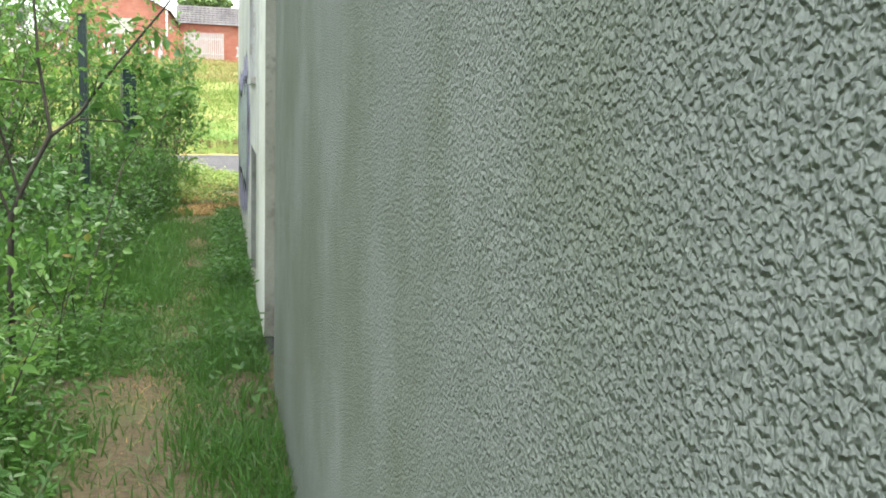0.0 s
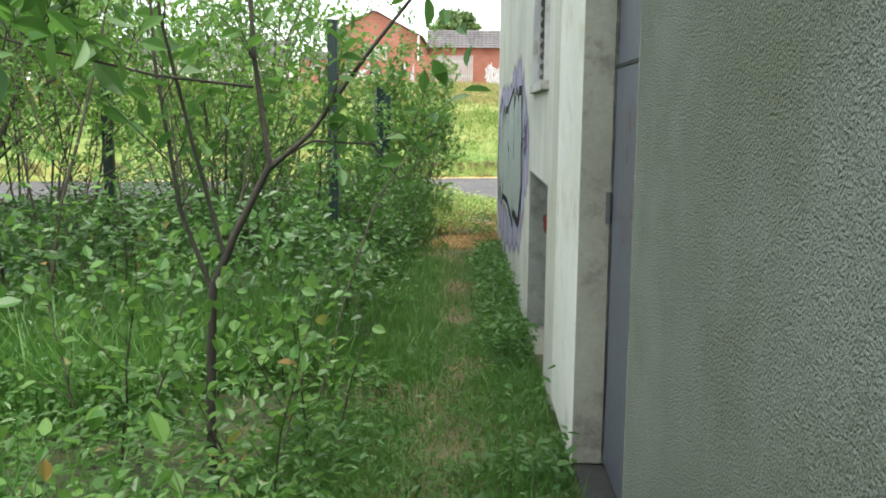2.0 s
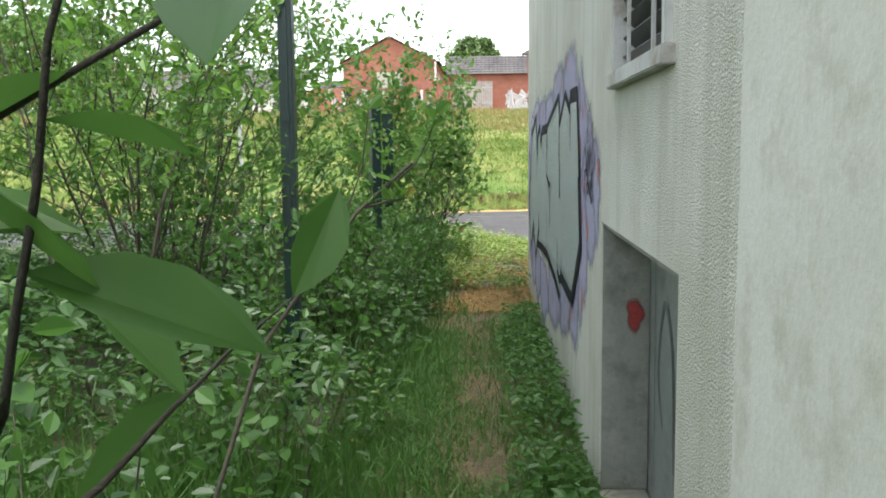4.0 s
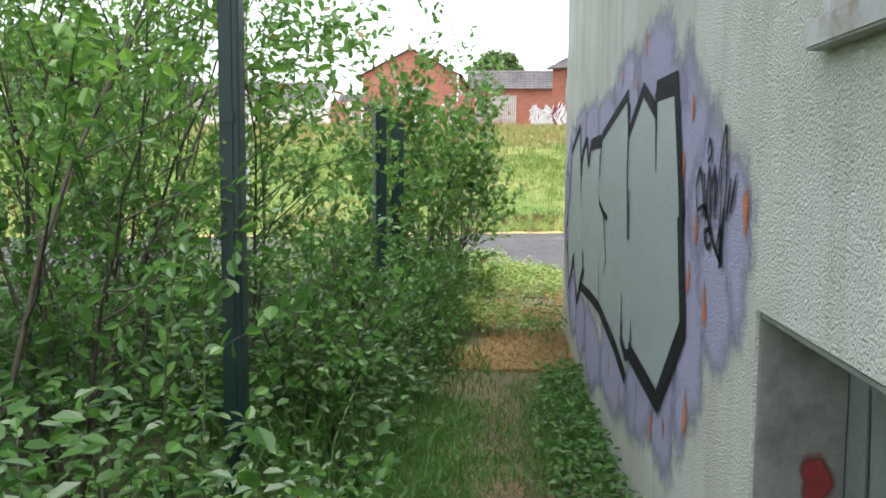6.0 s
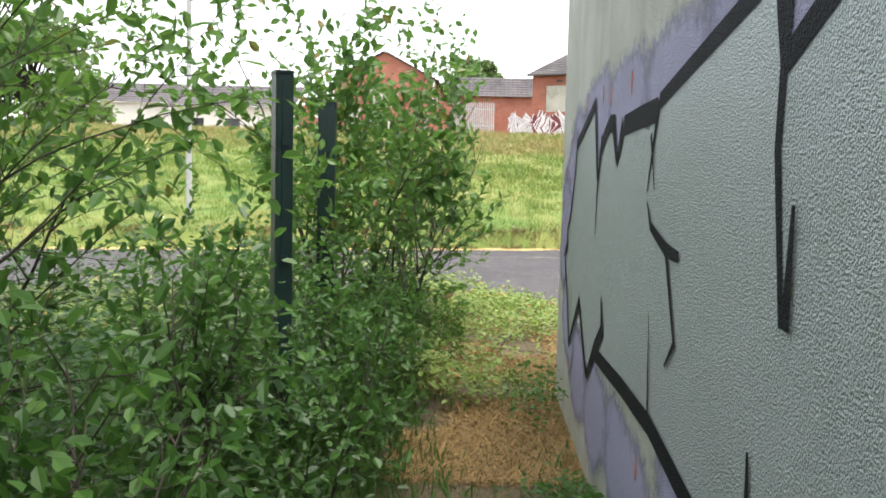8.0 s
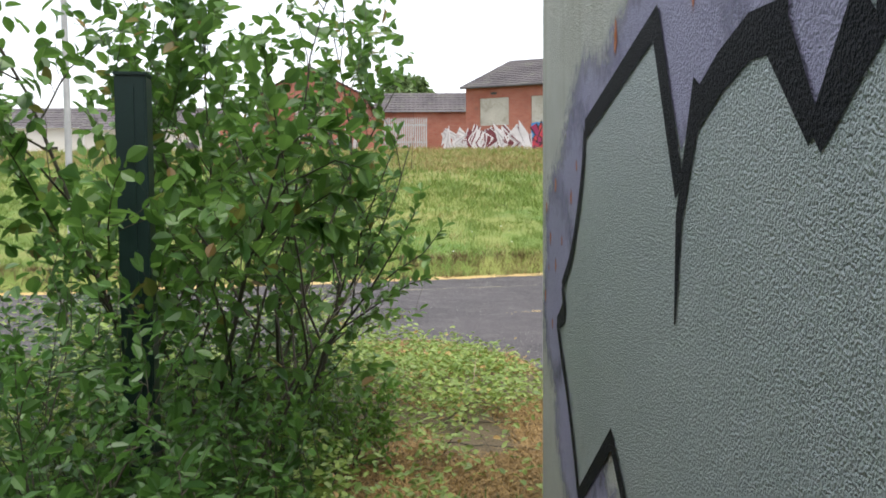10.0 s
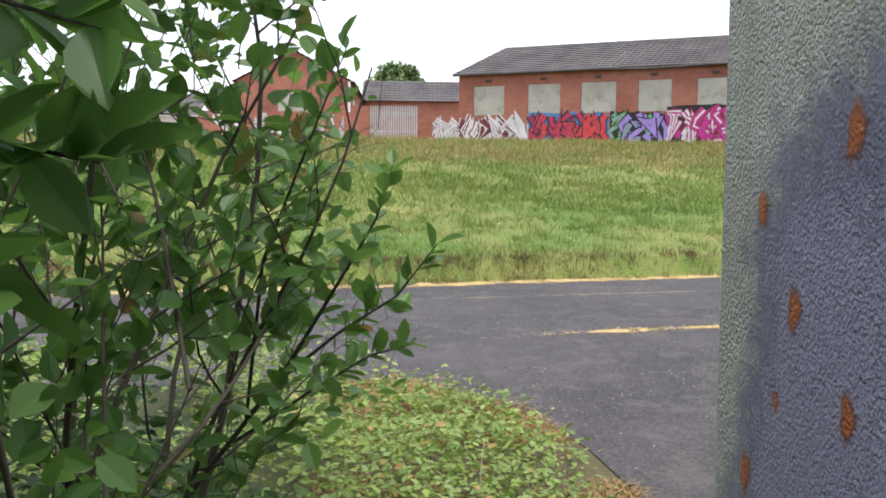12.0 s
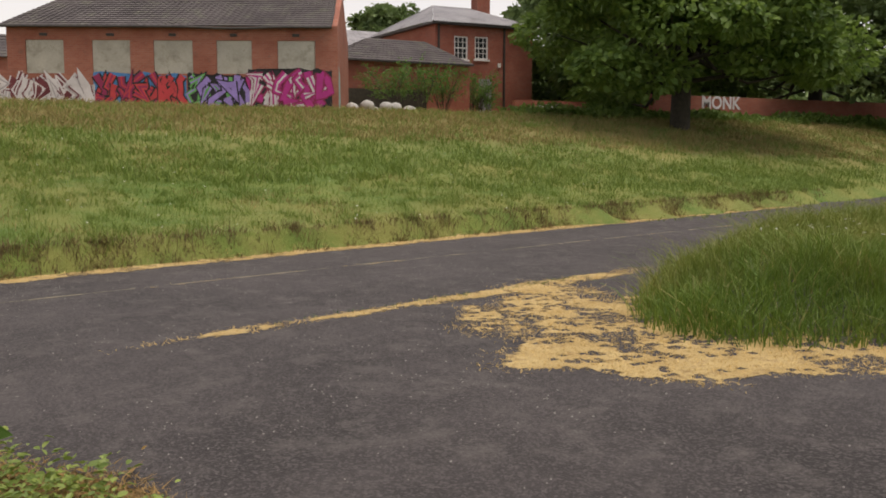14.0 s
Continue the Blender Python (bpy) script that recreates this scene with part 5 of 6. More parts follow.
def mural(label, s0, s1, z0, z1, back, fills, edge, letters, seed, slant=0.15):
    """Wild lettering that cannot be read: a painted ground and overlapping blocky shapes with thick edges."""
    r = np.random.default_rng(seed)
    top = tagged(new("mural"), label, "graffiti", "hall murals")
    face = -0.024 if s0 < 0 else -0.004

    def poly(name, pts, mat, d):
        bm = bmesh.new()
        f = bm.faces.new([bm.verts.new(hp(s, d, z)) for s, z in pts])
        bmesh.ops.triangulate(bm, faces=[f])
        part(name, bm, mat, top)

    n = 24
    upper = [(s0 + (s1 - s0) * i / n, z1 - 0.1 + 0.14 * lump(i * 1.0 + seed, seed, 1.1)) for i in range(n + 1)]
    if back:
        poly("ground_coat", [(s0, z0)] + [(s, float(z)) for s, z in upper] + [(s1, z0)], back, face)
    w = (s1 - s0) / letters
    for i in range(letters):
        c = s0 + w * (i + 0.5)
        for k in range(3):
            m = int(r.integers(3, 6))
            pts = [(c + w * r.uniform(-0.62, 0.62), z0 + (z1 - z0) * (0.12 + 0.76 * ((j + r.uniform(-0.3, 0.3)) / (m - 1) if k % 2 else r.uniform(0, 1)))) for j in range(m)]
            d = face - 0.004 - 0.003 * (i * 3 + k) % 0.03 - 0.0004 * i
            for name, wide, mat, off in (("letter_edge", 0.36, edge, 0), ("letter", 0.24, fills[int(r.integers(len(fills)))], 0.0015), ("gleam", 0.07, fills[int(r.integers(len(fills)))], 0.003)):
                stroke(name, top, pts, wide * (z1 - z0) / 1.5, mat, taper=(1, 0.75, 1.1), plane=lambda s, z, o=off: hp(min(s1 + 0.1, max(s0 - 0.1, s)), d - o, min(z1 + 0.15, max(z0, z))))


C_chrome, C_white, C_black = paint("chrome paint", (0.42, 0.4, 0.41)), paint("white paint", (0.66, 0.64, 0.65)), paint("black paint", (0.015, 0.014, 0.016))
C_red, C_crimson, C_pink = paint("red paint", (0.55, 0.05, 0.06)), paint("crimson paint", (0.3, 0.02, 0.09)), paint("magenta paint", (0.5, 0.03, 0.25))
C_lilac, C_blue, C_green = paint("lilac paint", (0.33, 0.24, 0.6)), paint("blue paint", (0.05, 0.22, 0.5)), paint("green paint", (0.13, 0.42, 0.12))
C_maroon = paint("maroon shade", (0.16, 0.03, 0.04))
mural("silver and maroon wildstyle mural on the low wall", -1.28, -0.02, 1.4, 2.85, None, [C_chrome, C_maroon, C_white], C_white, 2, 4)
mural("chrome and white wildstyle mural on red brick", 0.0, 3.4, 1.4, 3.0, None, [C_chrome, C_white, C_maroon], C_white, 6, 7)
mural("red and crimson lettered mural with a blue edge", 3.45, 7.25, 1.4, 3.0, C_blue, [C_red, C_crimson, C_red], C_black, 7, 8)
mural("lilac and yellow-green wildstyle mural", 7.3, 9.75, 1.4, 2.95, C_black, [C_lilac, C_lilac, C_green], C_black, 5, 9)
mural("magenta wildstyle mural with white edges on a black ground", 9.8, 13.27, 1.4, 3.15, C_black, [C_pink, C_pink, C_white], C_crimson, 6, 12)
bm = bmesh.new()
bm.faces.new([bm.verts.new(hp(L + 0.226, d, z)) for d, z in ((0.25, 1.3), (1.3, 1.3), (1.1, 2.9), (0.4, 3.3))])
tagged(part("painted_patch", bm, paint("turquoise wash", (0.3, 0.5, 0.5))), "pale turquoise paint patch on the hall's end", "graffiti")

# ---- the gabled wing to the hall's side ----
wing = tagged(new("gabled_building"), "red brick gabled building with boarded windows and tiled roof", "building")
GX0, GX1, GY0, GY1, GE, GR = -9.0, -3.6, 57.0, 74.0, 4.6, 6.0
GM = (GX0 + GX1) / 2
bm = bmesh.new()
v = [bm.verts.new(q) for q in ((GX0, GY0, 1.2), (GX1, GY0, 1.2), (GX1, GY0, GE), (GM, GY0, GR), (GX0, GY0, GE), (GX0, GY1, 1.2), (GX1, GY1, 1.2), (GX1, GY1, GE), (GM, GY1, GR), (GX0, GY1, GE))]
for f in ((0, 1, 2, 3, 4), (5, 6, 7, 8, 9), (0, 4, 9, 5), (1, 2, 7, 6), (0, 1, 6, 5)):
    bm.faces.new([v[i] for i in f])
part("wall", bm, M_brick, wing)
roof_slope("roof", wing, (GX1 + 0.2, GY0 - 0.15, GE - 0.08), (GX1 + 0.2, GY1, GE - 0.08), (GM, GY1, GR + 0.04), (GM, GY0 - 0.15, GR + 0.04), M_tile, 12, 40)
roof_slope("roof", wing, (GX0 - 0.2, GY1, GE - 0.08), (GX0 - 0.2, GY0 - 0.15, GE - 0.08), (GM, GY0 - 0.15, GR + 0.04), (GM, GY1, GR + 0.04), M_tile, 12, 40)
part("boarded_window", boxes((-7.05, -5.55, GY0 - 0.03, GY0 + 0.1, 2.6, 4.05)), M_board, wing)
for y in (58.3, 61.5, 64.5):
    part("boarded_window", boxes((GX1 - 0.05, GX1 + 0.03, y, y + 1.6, 2.7, 3.9)), M_board, wing)
part("downpipe", boxes((GX1 - 0.12, GX1 - 0.02, GY0 - 0.1, GY0 - 0.02, 1.3, GE)), M_trim, wing)
bm = bmesh.new()
bmesh.ops.create_cone(bm, cap_ends=True, segments=16, radius1=0.42, radius2=0.42, depth=0.03)
bmesh.ops.transform(bm, matrix=Matrix.Translation((GX1 + 0.04, 68.0, 3.4)) @ Matrix.Rotation(radians(90), 4, "Y"), verts=bm.verts)
part("round_opening", bm, M_fascia, wing)
wing.location = (0.2, 0, 0.3 + RISE)
# low connecting wing
link = tagged(new("connecting_wing"), "low red brick connecting wing with a dark roof", "building")
part("wall", boxes((-3.597, 3.0, 68.0, 72.0, 1.2, 4.4)), M_brick, link)
roof_slope("roof", link, (-3.5, 67.8, 4.38), (4.0, 67.8, 4.38), (4.0, 70.0, 5.8), (-3.5, 70.0, 5.8), M_tile, 8, 26)
link.location = (0, 0, 0.6 + RISE)
# graffitied yard wall
yard = tagged(part("yard_wall", boxes((-10.5, -3.3, 56.2, 56.45, 1.2, 3.4), (-3.3, -2.5, 56.2, 56.45, 1.2, 3.7)), M_brick), "red brick yard wall", "wall")
yard.location.z = RISE


def yard_mural(seed):
    r = np.random.default_rng(seed)
    top = tagged(new("mural"), "black and silver graffiti letters on the yard wall", "graffiti", "hall murals")
    top.location.z = RISE
    for i in range(26):
        x = -9.6 + i * 0.24 + r.uniform(-0.05, 0.05)
        pts = [(x + r.uniform(-0.25, 0.25), 2.65 + r.uniform(-0.65, 0.75)) for _ in range(4)]
        c = np.mean(pts, 0)
        pts.sort(key=lambda q: math.atan2(q[1] - c[1], q[0] - c[0]))
        bm = bmesh.new()
        bm.faces.new([bm.verts.new((a, 56.195 - 0.002 * i, b)) for a, b in pts])
        part("letter", bm, (C_black, C_chrome, C_white)[int(r.integers(3))], top)


yard_mural(21)

# ---- palisade fence ----
pal = tagged(new("palisade_fence"), "grey galvanised palisade fence", "fence")
pal.location.z = RISE
slat = boxes((-0.03, 0.03, -0.012, 0.012, 0, 1.45))
for v in slat.verts:
    v.co.y += 0.012 * (1 - abs(v.co.x) / 0.03)
tip = [slat.verts.new(q) for q in ((-0.03, 0, 1.45), (0.03, 0, 1.45), (0, 0, 1.56))]
slat.faces.new(tip)
me = bpy.data.meshes.new("slat")
slat.to_mesh(me)
slat.free()
me.materials.append(M_galv)
for i in range(21):
    ob = new("slat", me)
    ob.parent = pal
    ob.location = (-2.42 + i * 0.108, 56.4 - 0.01 * i, 2.2)
part("rail", boxes((-2.5, -0.2, 56.36, 56.4, 2.5, 2.55)), M_galv, pal)
part("rail", boxes((-2.5, -0.2, 56.36, 56.4, 3.35, 3.4)), M_galv, pal)

# ---- the two-storey house ----
house = tagged(new("brick_house"), "two-storey red brick house with sash windows and slate roof", "house")
HX0, HX1, HY, HE, HB = 25.6, 32.6, 64.0, 6.75, 1.2
holes = [(26.9, 27.85, 4.72, 6.12), (28.35, 29.3, 4.78, 6.16)]
bm = boxes((HX0, HX1, HY + 0.15, HY + 9, HB, HE))
front = [(HX0, 26.9, HB, HE), (26.9, 27.85, HB, 4.72), (26.9, 27.85, 6.12, HE), (27.85, 28.35, HB, HE), (28.35, 29.3, HB, 4.78), (28.35, 29.3, 6.16, HE), (29.3, HX1, HB, HE)]
for a, b, c, d in front:
    box(bm, a, b, HY, HY + 0.15, c, d)
part("wall", bm, M_brick_h, house)
bm = boxes((HX0 - 0.3, HX1 + 0.3, HY - 0.3, HY + 9.3, HE, HE + 0.14))
part("cornice", bm, M_fascia, house)
RZ = 8.6
roof_slope("roof", house, (HX0 - 0.35, HY - 0.35, HE + 0.14), (HX1 + 0.35, HY - 0.35, HE + 0.14), (HX1 - 2.2, HY + 4.5, RZ), (HX0 + 2.2, HY + 4.5, RZ), M_slate, 12, 30, 0.02)
roof_slope("roof", house, (HX0 - 0.35, HY + 9.3, HE + 0.14), (HX0 - 0.35, HY - 0.35, HE + 0.14), (HX0 + 2.2, HY + 4.5, RZ), (HX0 + 2.2, HY + 4.5, RZ), M_slate, 12, 30, 0.02)
roof_slope("roof", house, (HX1 + 0.35, HY - 0.35, HE + 0.14), (HX1 + 0.35, HY + 9.3, HE + 0.14), (HX1 - 2.2, HY + 4.5, RZ), (HX1 - 2.2, HY + 4.5, RZ), M_slate, 12, 30, 0.02)
chim = part("chimney", boxes((30.9, 31.9, HY + 4.1, HY + 4.9, RZ - 0.5, RZ + 1.3), (30.8, 32.0, HY + 4.0, HY + 5.0, RZ + 1.3, RZ + 1.5)), M_brick_h, house)
V, F = tubes([[((31.4, HY + 4.5, RZ + 1.5), 0.16), ((31.4, HY + 4.5, RZ + 2.0), 0.12)]], 10)
raw("chimney_pot", V, F, M_brick_h, chim, True)
for a, b, c, d in holes:
    w = part("sash_window", boxes((a, b, HY + 0.1, HY + 0.14, c, d)), M_pane, house, "dark panes in a white sash frame")
    part("frame", boxes((a, a + 0.08, HY + 0.03, HY + 0.098, c, d), (b - 0.08, b, HY + 0.03, HY + 0.098, c, d), (a + 0.08, b - 0.08, HY + 0.03, HY + 0.098, c, c + 0.08),
                        (a + 0.08, b - 0.08, HY + 0.03, HY + 0.098, d - 0.08, d), (a + 0.08, b - 0.08, HY + 0.02, HY + 0.098, (c + d) / 2 - 0.035, (c + d) / 2 + 0.035)), M_trim, w)
    for k in (1, 2):
        x = a + (b - a) * k / 3
        part("glazing_bar", boxes((x - 0.018, x + 0.018, HY + 0.05, HY + 0.097, c + 0.08, d - 0.08)), M_trim, w)
    for k in (0.28, 0.75):
        z = c + (d - c) * k
        part("glazing_bar", boxes((a + 0.08, b - 0.08, HY + 0.052, HY + 0.096, z - 0.016, z + 0.016)), M_trim, w)
    part("window_sill", boxes((a - 0.08, b + 0.08, HY - 0.09, HY + 0.1, c - 0.1, c - 0.003)), M_trim, w)
part("door", boxes((28.65, 29.55, HY - 0.04, HY + 0.02, 1.55, 3.6)), M_grey_door, house, "grey sheeted doorway")
part("door_step", boxes((28.5, 29.7, HY - 0.5, HY - 0.003, 1.2, 1.62)), M_stone, house)
part("boarded_window", boxes((26.6, 27.6, HY - 0.03, HY + 0.02, 2.0, 3.7)), M_grey_door, house)
part("downpipe", boxes((25.75, 25.85, HY - 0.12, HY - 0.02, HB, HE)), M_fascia, house)
part("downpipe", boxes((30.4, 30.5, HY - 0.12, HY - 0.02, HB, HE)), M_fascia, house)
house.location = (-0.1, 0, 1.0 + RISE)
part("alarm_box", boxes((30.0, 30.2, HY - 0.08, HY - 0.01, 4.35, 4.6)), M_trim, house)
# low hipped wing between
annex = tagged(new("low_annex"), "low brick annexe with a dark hipped roof beside the house", "building")
part("wall", boxes((17.9, 25.597, 60.0, 66.0, 1.2, 4.15)), M_brick_h, annex)
roof_slope("roof", annex, (17.6, 59.75, 4.1), (25.7, 59.75, 4.1), (24.2, 63.0, 5.65), (20.6, 63.0, 5.65), M_tile, 10, 26)
roof_slope("roof", annex, (17.6, 66.2, 4.1), (17.6, 59.75, 4.1), (20.6, 63.0, 5.65), (20.6, 63.0, 5.65), M_tile, 10, 20)
part("gutter", boxes((17.6, 25.7, 59.66, 59.74, 4.03, 4.13)), M_fascia, annex)
annex.location = (0, 0, 0.85 + RISE)
part("fence_panel", boxes((17.9, 22.5, 59.3, 59.35, 1.2, 2.55)), M_bark_dark, annex)
back = tagged(new("slate_roofed_building"), "large pale slate roof behind the hall", "building")
part("wall", boxes((19.0, 30.0, 74.0, 80.0, 1.2, 5.4)), M_brick_h, back)
roof_slope("roof", back, (18.5, 73.6, 5.4), (30.5, 73.6, 5.4), (30.5, 77.0, 8.2), (18.5, 77.0, 8.2), M_slate, 10, 30, 0.02)
back.location = (0, 0, 0.65 + RISE)
sacks = np.random.default_rng(31)
for i in range(6):
    bm = bmesh.new()
    bmesh.ops.create_icosphere(bm, subdivisions=2, radius=0.33)
    for v in bm.verts:
        v.co *= 1 + 0.25 * noise.noise(v.co * 2 + Vector((i * 3.1, 0, 0)))
        v.co.z = max(v.co.z * 0.8, -0.22)
    x, y = 16.2 + i * 0.55, 54.5 + sacks.uniform(-0.3, 0.3)
    bmesh.ops.translate(bm, vec=(x, y, float(ground_z(x, y)) + 0.2 + 0.12 * math.sin(i * 2.3)), verts=bm.verts)
    tagged(part("rubble_sack", bm, M_stone, smooth=True), "pale filled rubble sack on the grass", "sack", "rubble sacks")

# boundary wall under the big tree, with white letters
tagged(part("boundary_wall", boxes((31.5, 60.0, 52.0, 52.3, 0.3, 3.1)), M_brick_h), "dark red brick boundary wall", "wall").location.z = RISE
for text, x, z, size in (("MONK", 35.5, 2.45, 0.95),):
    cu = bpy.data.curves.new("lettering", "FONT")
    cu.body, cu.size, cu.extrude, cu.offset = text, size, 0.004, 0.025
    cu.materials.append(C_white)
    ob = tagged(new("lettering", cu), "white painted block letters on the boundary wall", "graffiti")
    ob.matrix_world = pose(x, 51.985, z + RISE, 90, 0, 0)
bm = bmesh.new()
for i in range(6):
    box(bm, 27.8 + i * 0.31, 28.0 + i * 0.31, 56.9, 56.92, 2.35, 2.65 + 0.08 * (i % 2))
tagged(part("lettering", bm, C_white), "white painted unreadable letters low on the wall", "graffiti").location.z = RISE
tagged(part("garden_wall", boxes((26.7, 31.5, 56.95, 57.2, 0.8, 2.9)), M_brick_h), "low red brick garden wall", "wall").location.z = RISE
# pale houses far off
for x, y, w, h in ((-24, 75, 9, 4.5), (-38, 80, 12, 5.0), (-15.5, 84, 6, 4.2)):
    hs = tagged(new("pale_house"), "pale rendered house far across the field", "house", "pale houses")
    hs.location.z = RISE
    part("wall", boxes((x, x + w, y, y + 7, 1.0, h)), M_pale_house, hs)
    roof_slope("roof", hs, (x - 0.3, y - 0.3, h), (x + w + 0.3, y - 0.3, h), (x + w + 0.3, y + 3.5, h + 1.8), (x - 0.3, y + 3.5, h + 1.8), M_tile, 8, 24)
    for k in range(3):
        part("window", boxes((x + w * (0.15 + 0.3 * k), x + w * (0.15 + 0.3 * k) + 1.1, y - 0.03, y + 0.03, 2.4, 3.6)), M_pane, hs)

# street pole
V, F = tubes([[((-6.5, 26.5, 0.0), 0.06), ((-6.5, 26.5, 3.0), 0.055), ((-6.5, 26.5, 7.5), 0.045)]], 10)
tagged(raw("street_pole", V, F, M_pole, None, True), "weathered grey pole at the edge of the field", "pole")


# ---- trees ----
def big_tree(name, label, x, y, height, radius, low, n, seed, mat, leaf=0.42, trunk=0.4):
    """A crown of many leaf clumps on limbs, lumpy with gaps."""
    r = np.random.default_rng(seed)
    z = float(ground_z(x, y))
    t = thing(name, label, "tree", (x, y, z))
    lines = [[((0, 0, -0.2), trunk * 1.2), ((0.1, 0, height * 0.25), trunk), ((0, 0.1, height * 0.55), trunk * 0.6), ((0.1, 0, height * 0.85), trunk * 0.2)]]
    hubs = []
    for i in range(80):
        a, e = r.uniform(0, 2 * math.pi), r.uniform(-0.35, 1.0)
        rad = radius * r.uniform(0.45, 0.95) * math.sqrt(max(0.05, 1 - max(e, 0) ** 2 * 0.75))
        h = low + (height - low) * (0.36 + 0.6 * e) if e > 0 else low + (height - low) * 0.36 * (1 + 2.6 * e)
        hubs.append((rad * math.cos(a), rad * math.sin(a), max(h, low * 0.7 + 0.4), radius * r.uniform(0.13, 0.27)))
        q = hubs[-1]
        lines.append([((0, 0, height * r.uniform(0.15, 0.5)), trunk * 0.3), ((q[0] * 0.5, q[1] * 0.5, q[2] * 0.75), trunk * 0.17), (q[:3], trunk * 0.05)])
    V, F = tubes(lines, 7)
    raw("trunk", V, F, M_bark_dark, t, True)
    k = n // len(hubs)
    P, D = [], []
    for hx, hy, hz, hr in hubs:
        d = r.normal(0, 1, (k, 3))
        d /= np.linalg.norm(d, axis=1)[:, None]
        rr = hr * r.uniform(0.55, 1.0, k) ** 0.5 * (1 + 0.25 * np.sin(5 * d[:, 0] + hx) * np.sin(4 * d[:, 2] + hy))
        q = np.array((hx, hy, hz)) + d * rr[:, None] * np.array((1, 1, 0.62))
        P.append(q)
        D.append(d * np.array((1, 1, 0.3)) + r.normal(0, 0.6, (k, 3)) + np.array((0, 0, -0.25)))
    P, D = np.concatenate(P), np.concatenate(D)
    P[:, 2] = np.maximum(P[:, 2], 0.15)
    V, F = leaves(P, D, leaf * r.uniform(0.5, 1.2, len(P)), 0.75, r)
    raw("crown", V, F, mat, t)
    return t


big_tree("broad_tree", "broad dark green spreading tree with low boughs", 28.9, 46.5, 12.0, 7.5, 1.0, 64000, 41, M_tree, 0.36)
big_tree("broad_tree", "tall dark green tree behind the boundary wall", 48.0, 55.0, 13.0, 9.5, 0.8, 26000, 42, M_tree_far, 0.5)
big_tree("broad_tree", "dark green tree at the field's edge", 50.0, 43.0, 7.0, 5.0, 0.4, 14000, 43, M_tree_far, 0.4, 0.2)
big_tree("broad_tree", "tall dark green tree beyond the field", 66.0, 48.0, 13.0, 9.0, 0.6, 16000, 44, M_tree_far, 0.55)
big_tree("far_tree", "green tree behind the roofs", 31.5, 84.0, 10.0, 3.4, 4.0, 9000, 45, M_tree_far, 0.5, 0.25)
big_tree("far_tree", "small green tree beyond the hall", -1.8, 88.0, 7.8, 2.6, 3.0, 6000, 46, M_tree_far, 0.45, 0.2)
big_tree("far_tree", "pale green tree far across the field", -30.0, 66.0, 7.0, 5.0, 0.8, 9000, 47, M_tree_far, 0.5, 0.25)
big_tree("broad_tree", "dark green tree behind the boundary wall", 37.0, 59.0, 9.0, 6.5, 0.4, 22000, 49, M_tree, 0.5, 0.3)
big_tree("broad_tree", "dark green tree beside the brick house", 40.0, 66.0, 12.0, 8.0, 0.4, 16000, 50, M_tree_far, 0.6, 0.3)
woods = np.random.default_rng(52)
P = np.stack((woods.uniform(34, 120, 30000), woods.uniform(78, 92, 30000), np.zeros(30000)), 1)
P[:, 2] = 2 + (7 + 2.5 * lump(P[:, 0], P[:, 1], 0.35)) * woods.uniform(0, 1, 30000)
V, F = leaves(P, woods.normal(0, 1, (30000, 3)), 0.9 * woods.uniform(0.5, 1.2, 30000), 0.75, woods)
tagged(raw("far_woods", V, F, M_tree_far), "dark belt of trees in the distance", "woods", kind="stuff")
T = np.random.default_rng(51)
for x, y, h in ((19.2, 56.5, 2.6), (21.0, 57.0, 2.9), (22.6, 57.6, 2.5), (26.8, 61.5, 2.9), (27.6, 62.0, 2.2)):
    shrub(x, y, h, 9, T, M_leaf, 0.12, lean=0.4, kids=7, gap=0.07, radius=0.03, name="overgrown_bush", label="overgrown green bush against the brick walls")


# ---- field grass, dry verge, mound ----
M_chip = surface("stone chips", (0.2, 0.19, 0.18), (0.36, 0.35, 0.33), 30, 90, 0.85)
M_tuft = leaf_look("tuft grass", (0.08, 0.15, 0.02), (0.21, 0.28, 0.055), rough=0.6, glow=0.2)
M_flower = surface("white petals", (0.75, 0.75, 0.7), (0.7, 0.7, 0.6), 5, 50, 0.7)
M_dead = leaf_look("dead tussock", (0.19, 0.155, 0.055), (0.36, 0.3, 0.12), rough=0.8, glow=0.15)
M_bank = leaf_look("dead grass of the bank", (0.075, 0.055, 0.024), (0.23, 0.17, 0.07), rough=0.85, glow=0.12)
W = np.random.default_rng(61)
P = scatter(W, 190000, -16, 28, 23, 38, lambda x, y: step(0.02, 0.5, y - verge(x)) * (0.35 + 0.65 * step(-0.3, 0.6, lump(x, y, 2.6))) * (1 - 0.55 * step(28, 37, y)))
V, F = blades(P, (0.04 + 0.05 * np.clip(lump(P[:, 0], P[:, 1], 1.7), 0, 1)) * W.uniform(0.5, 1.5, len(P)) * (1 + 0.8 * step(0.9, 0.2, P[:, 1] - verge(P[:, 0]))), 0.005, W, 1.2)
tagged(raw("meadow_grass", V, F, M_field), "rough yellow-green meadow grass", "grass", kind="stuff")
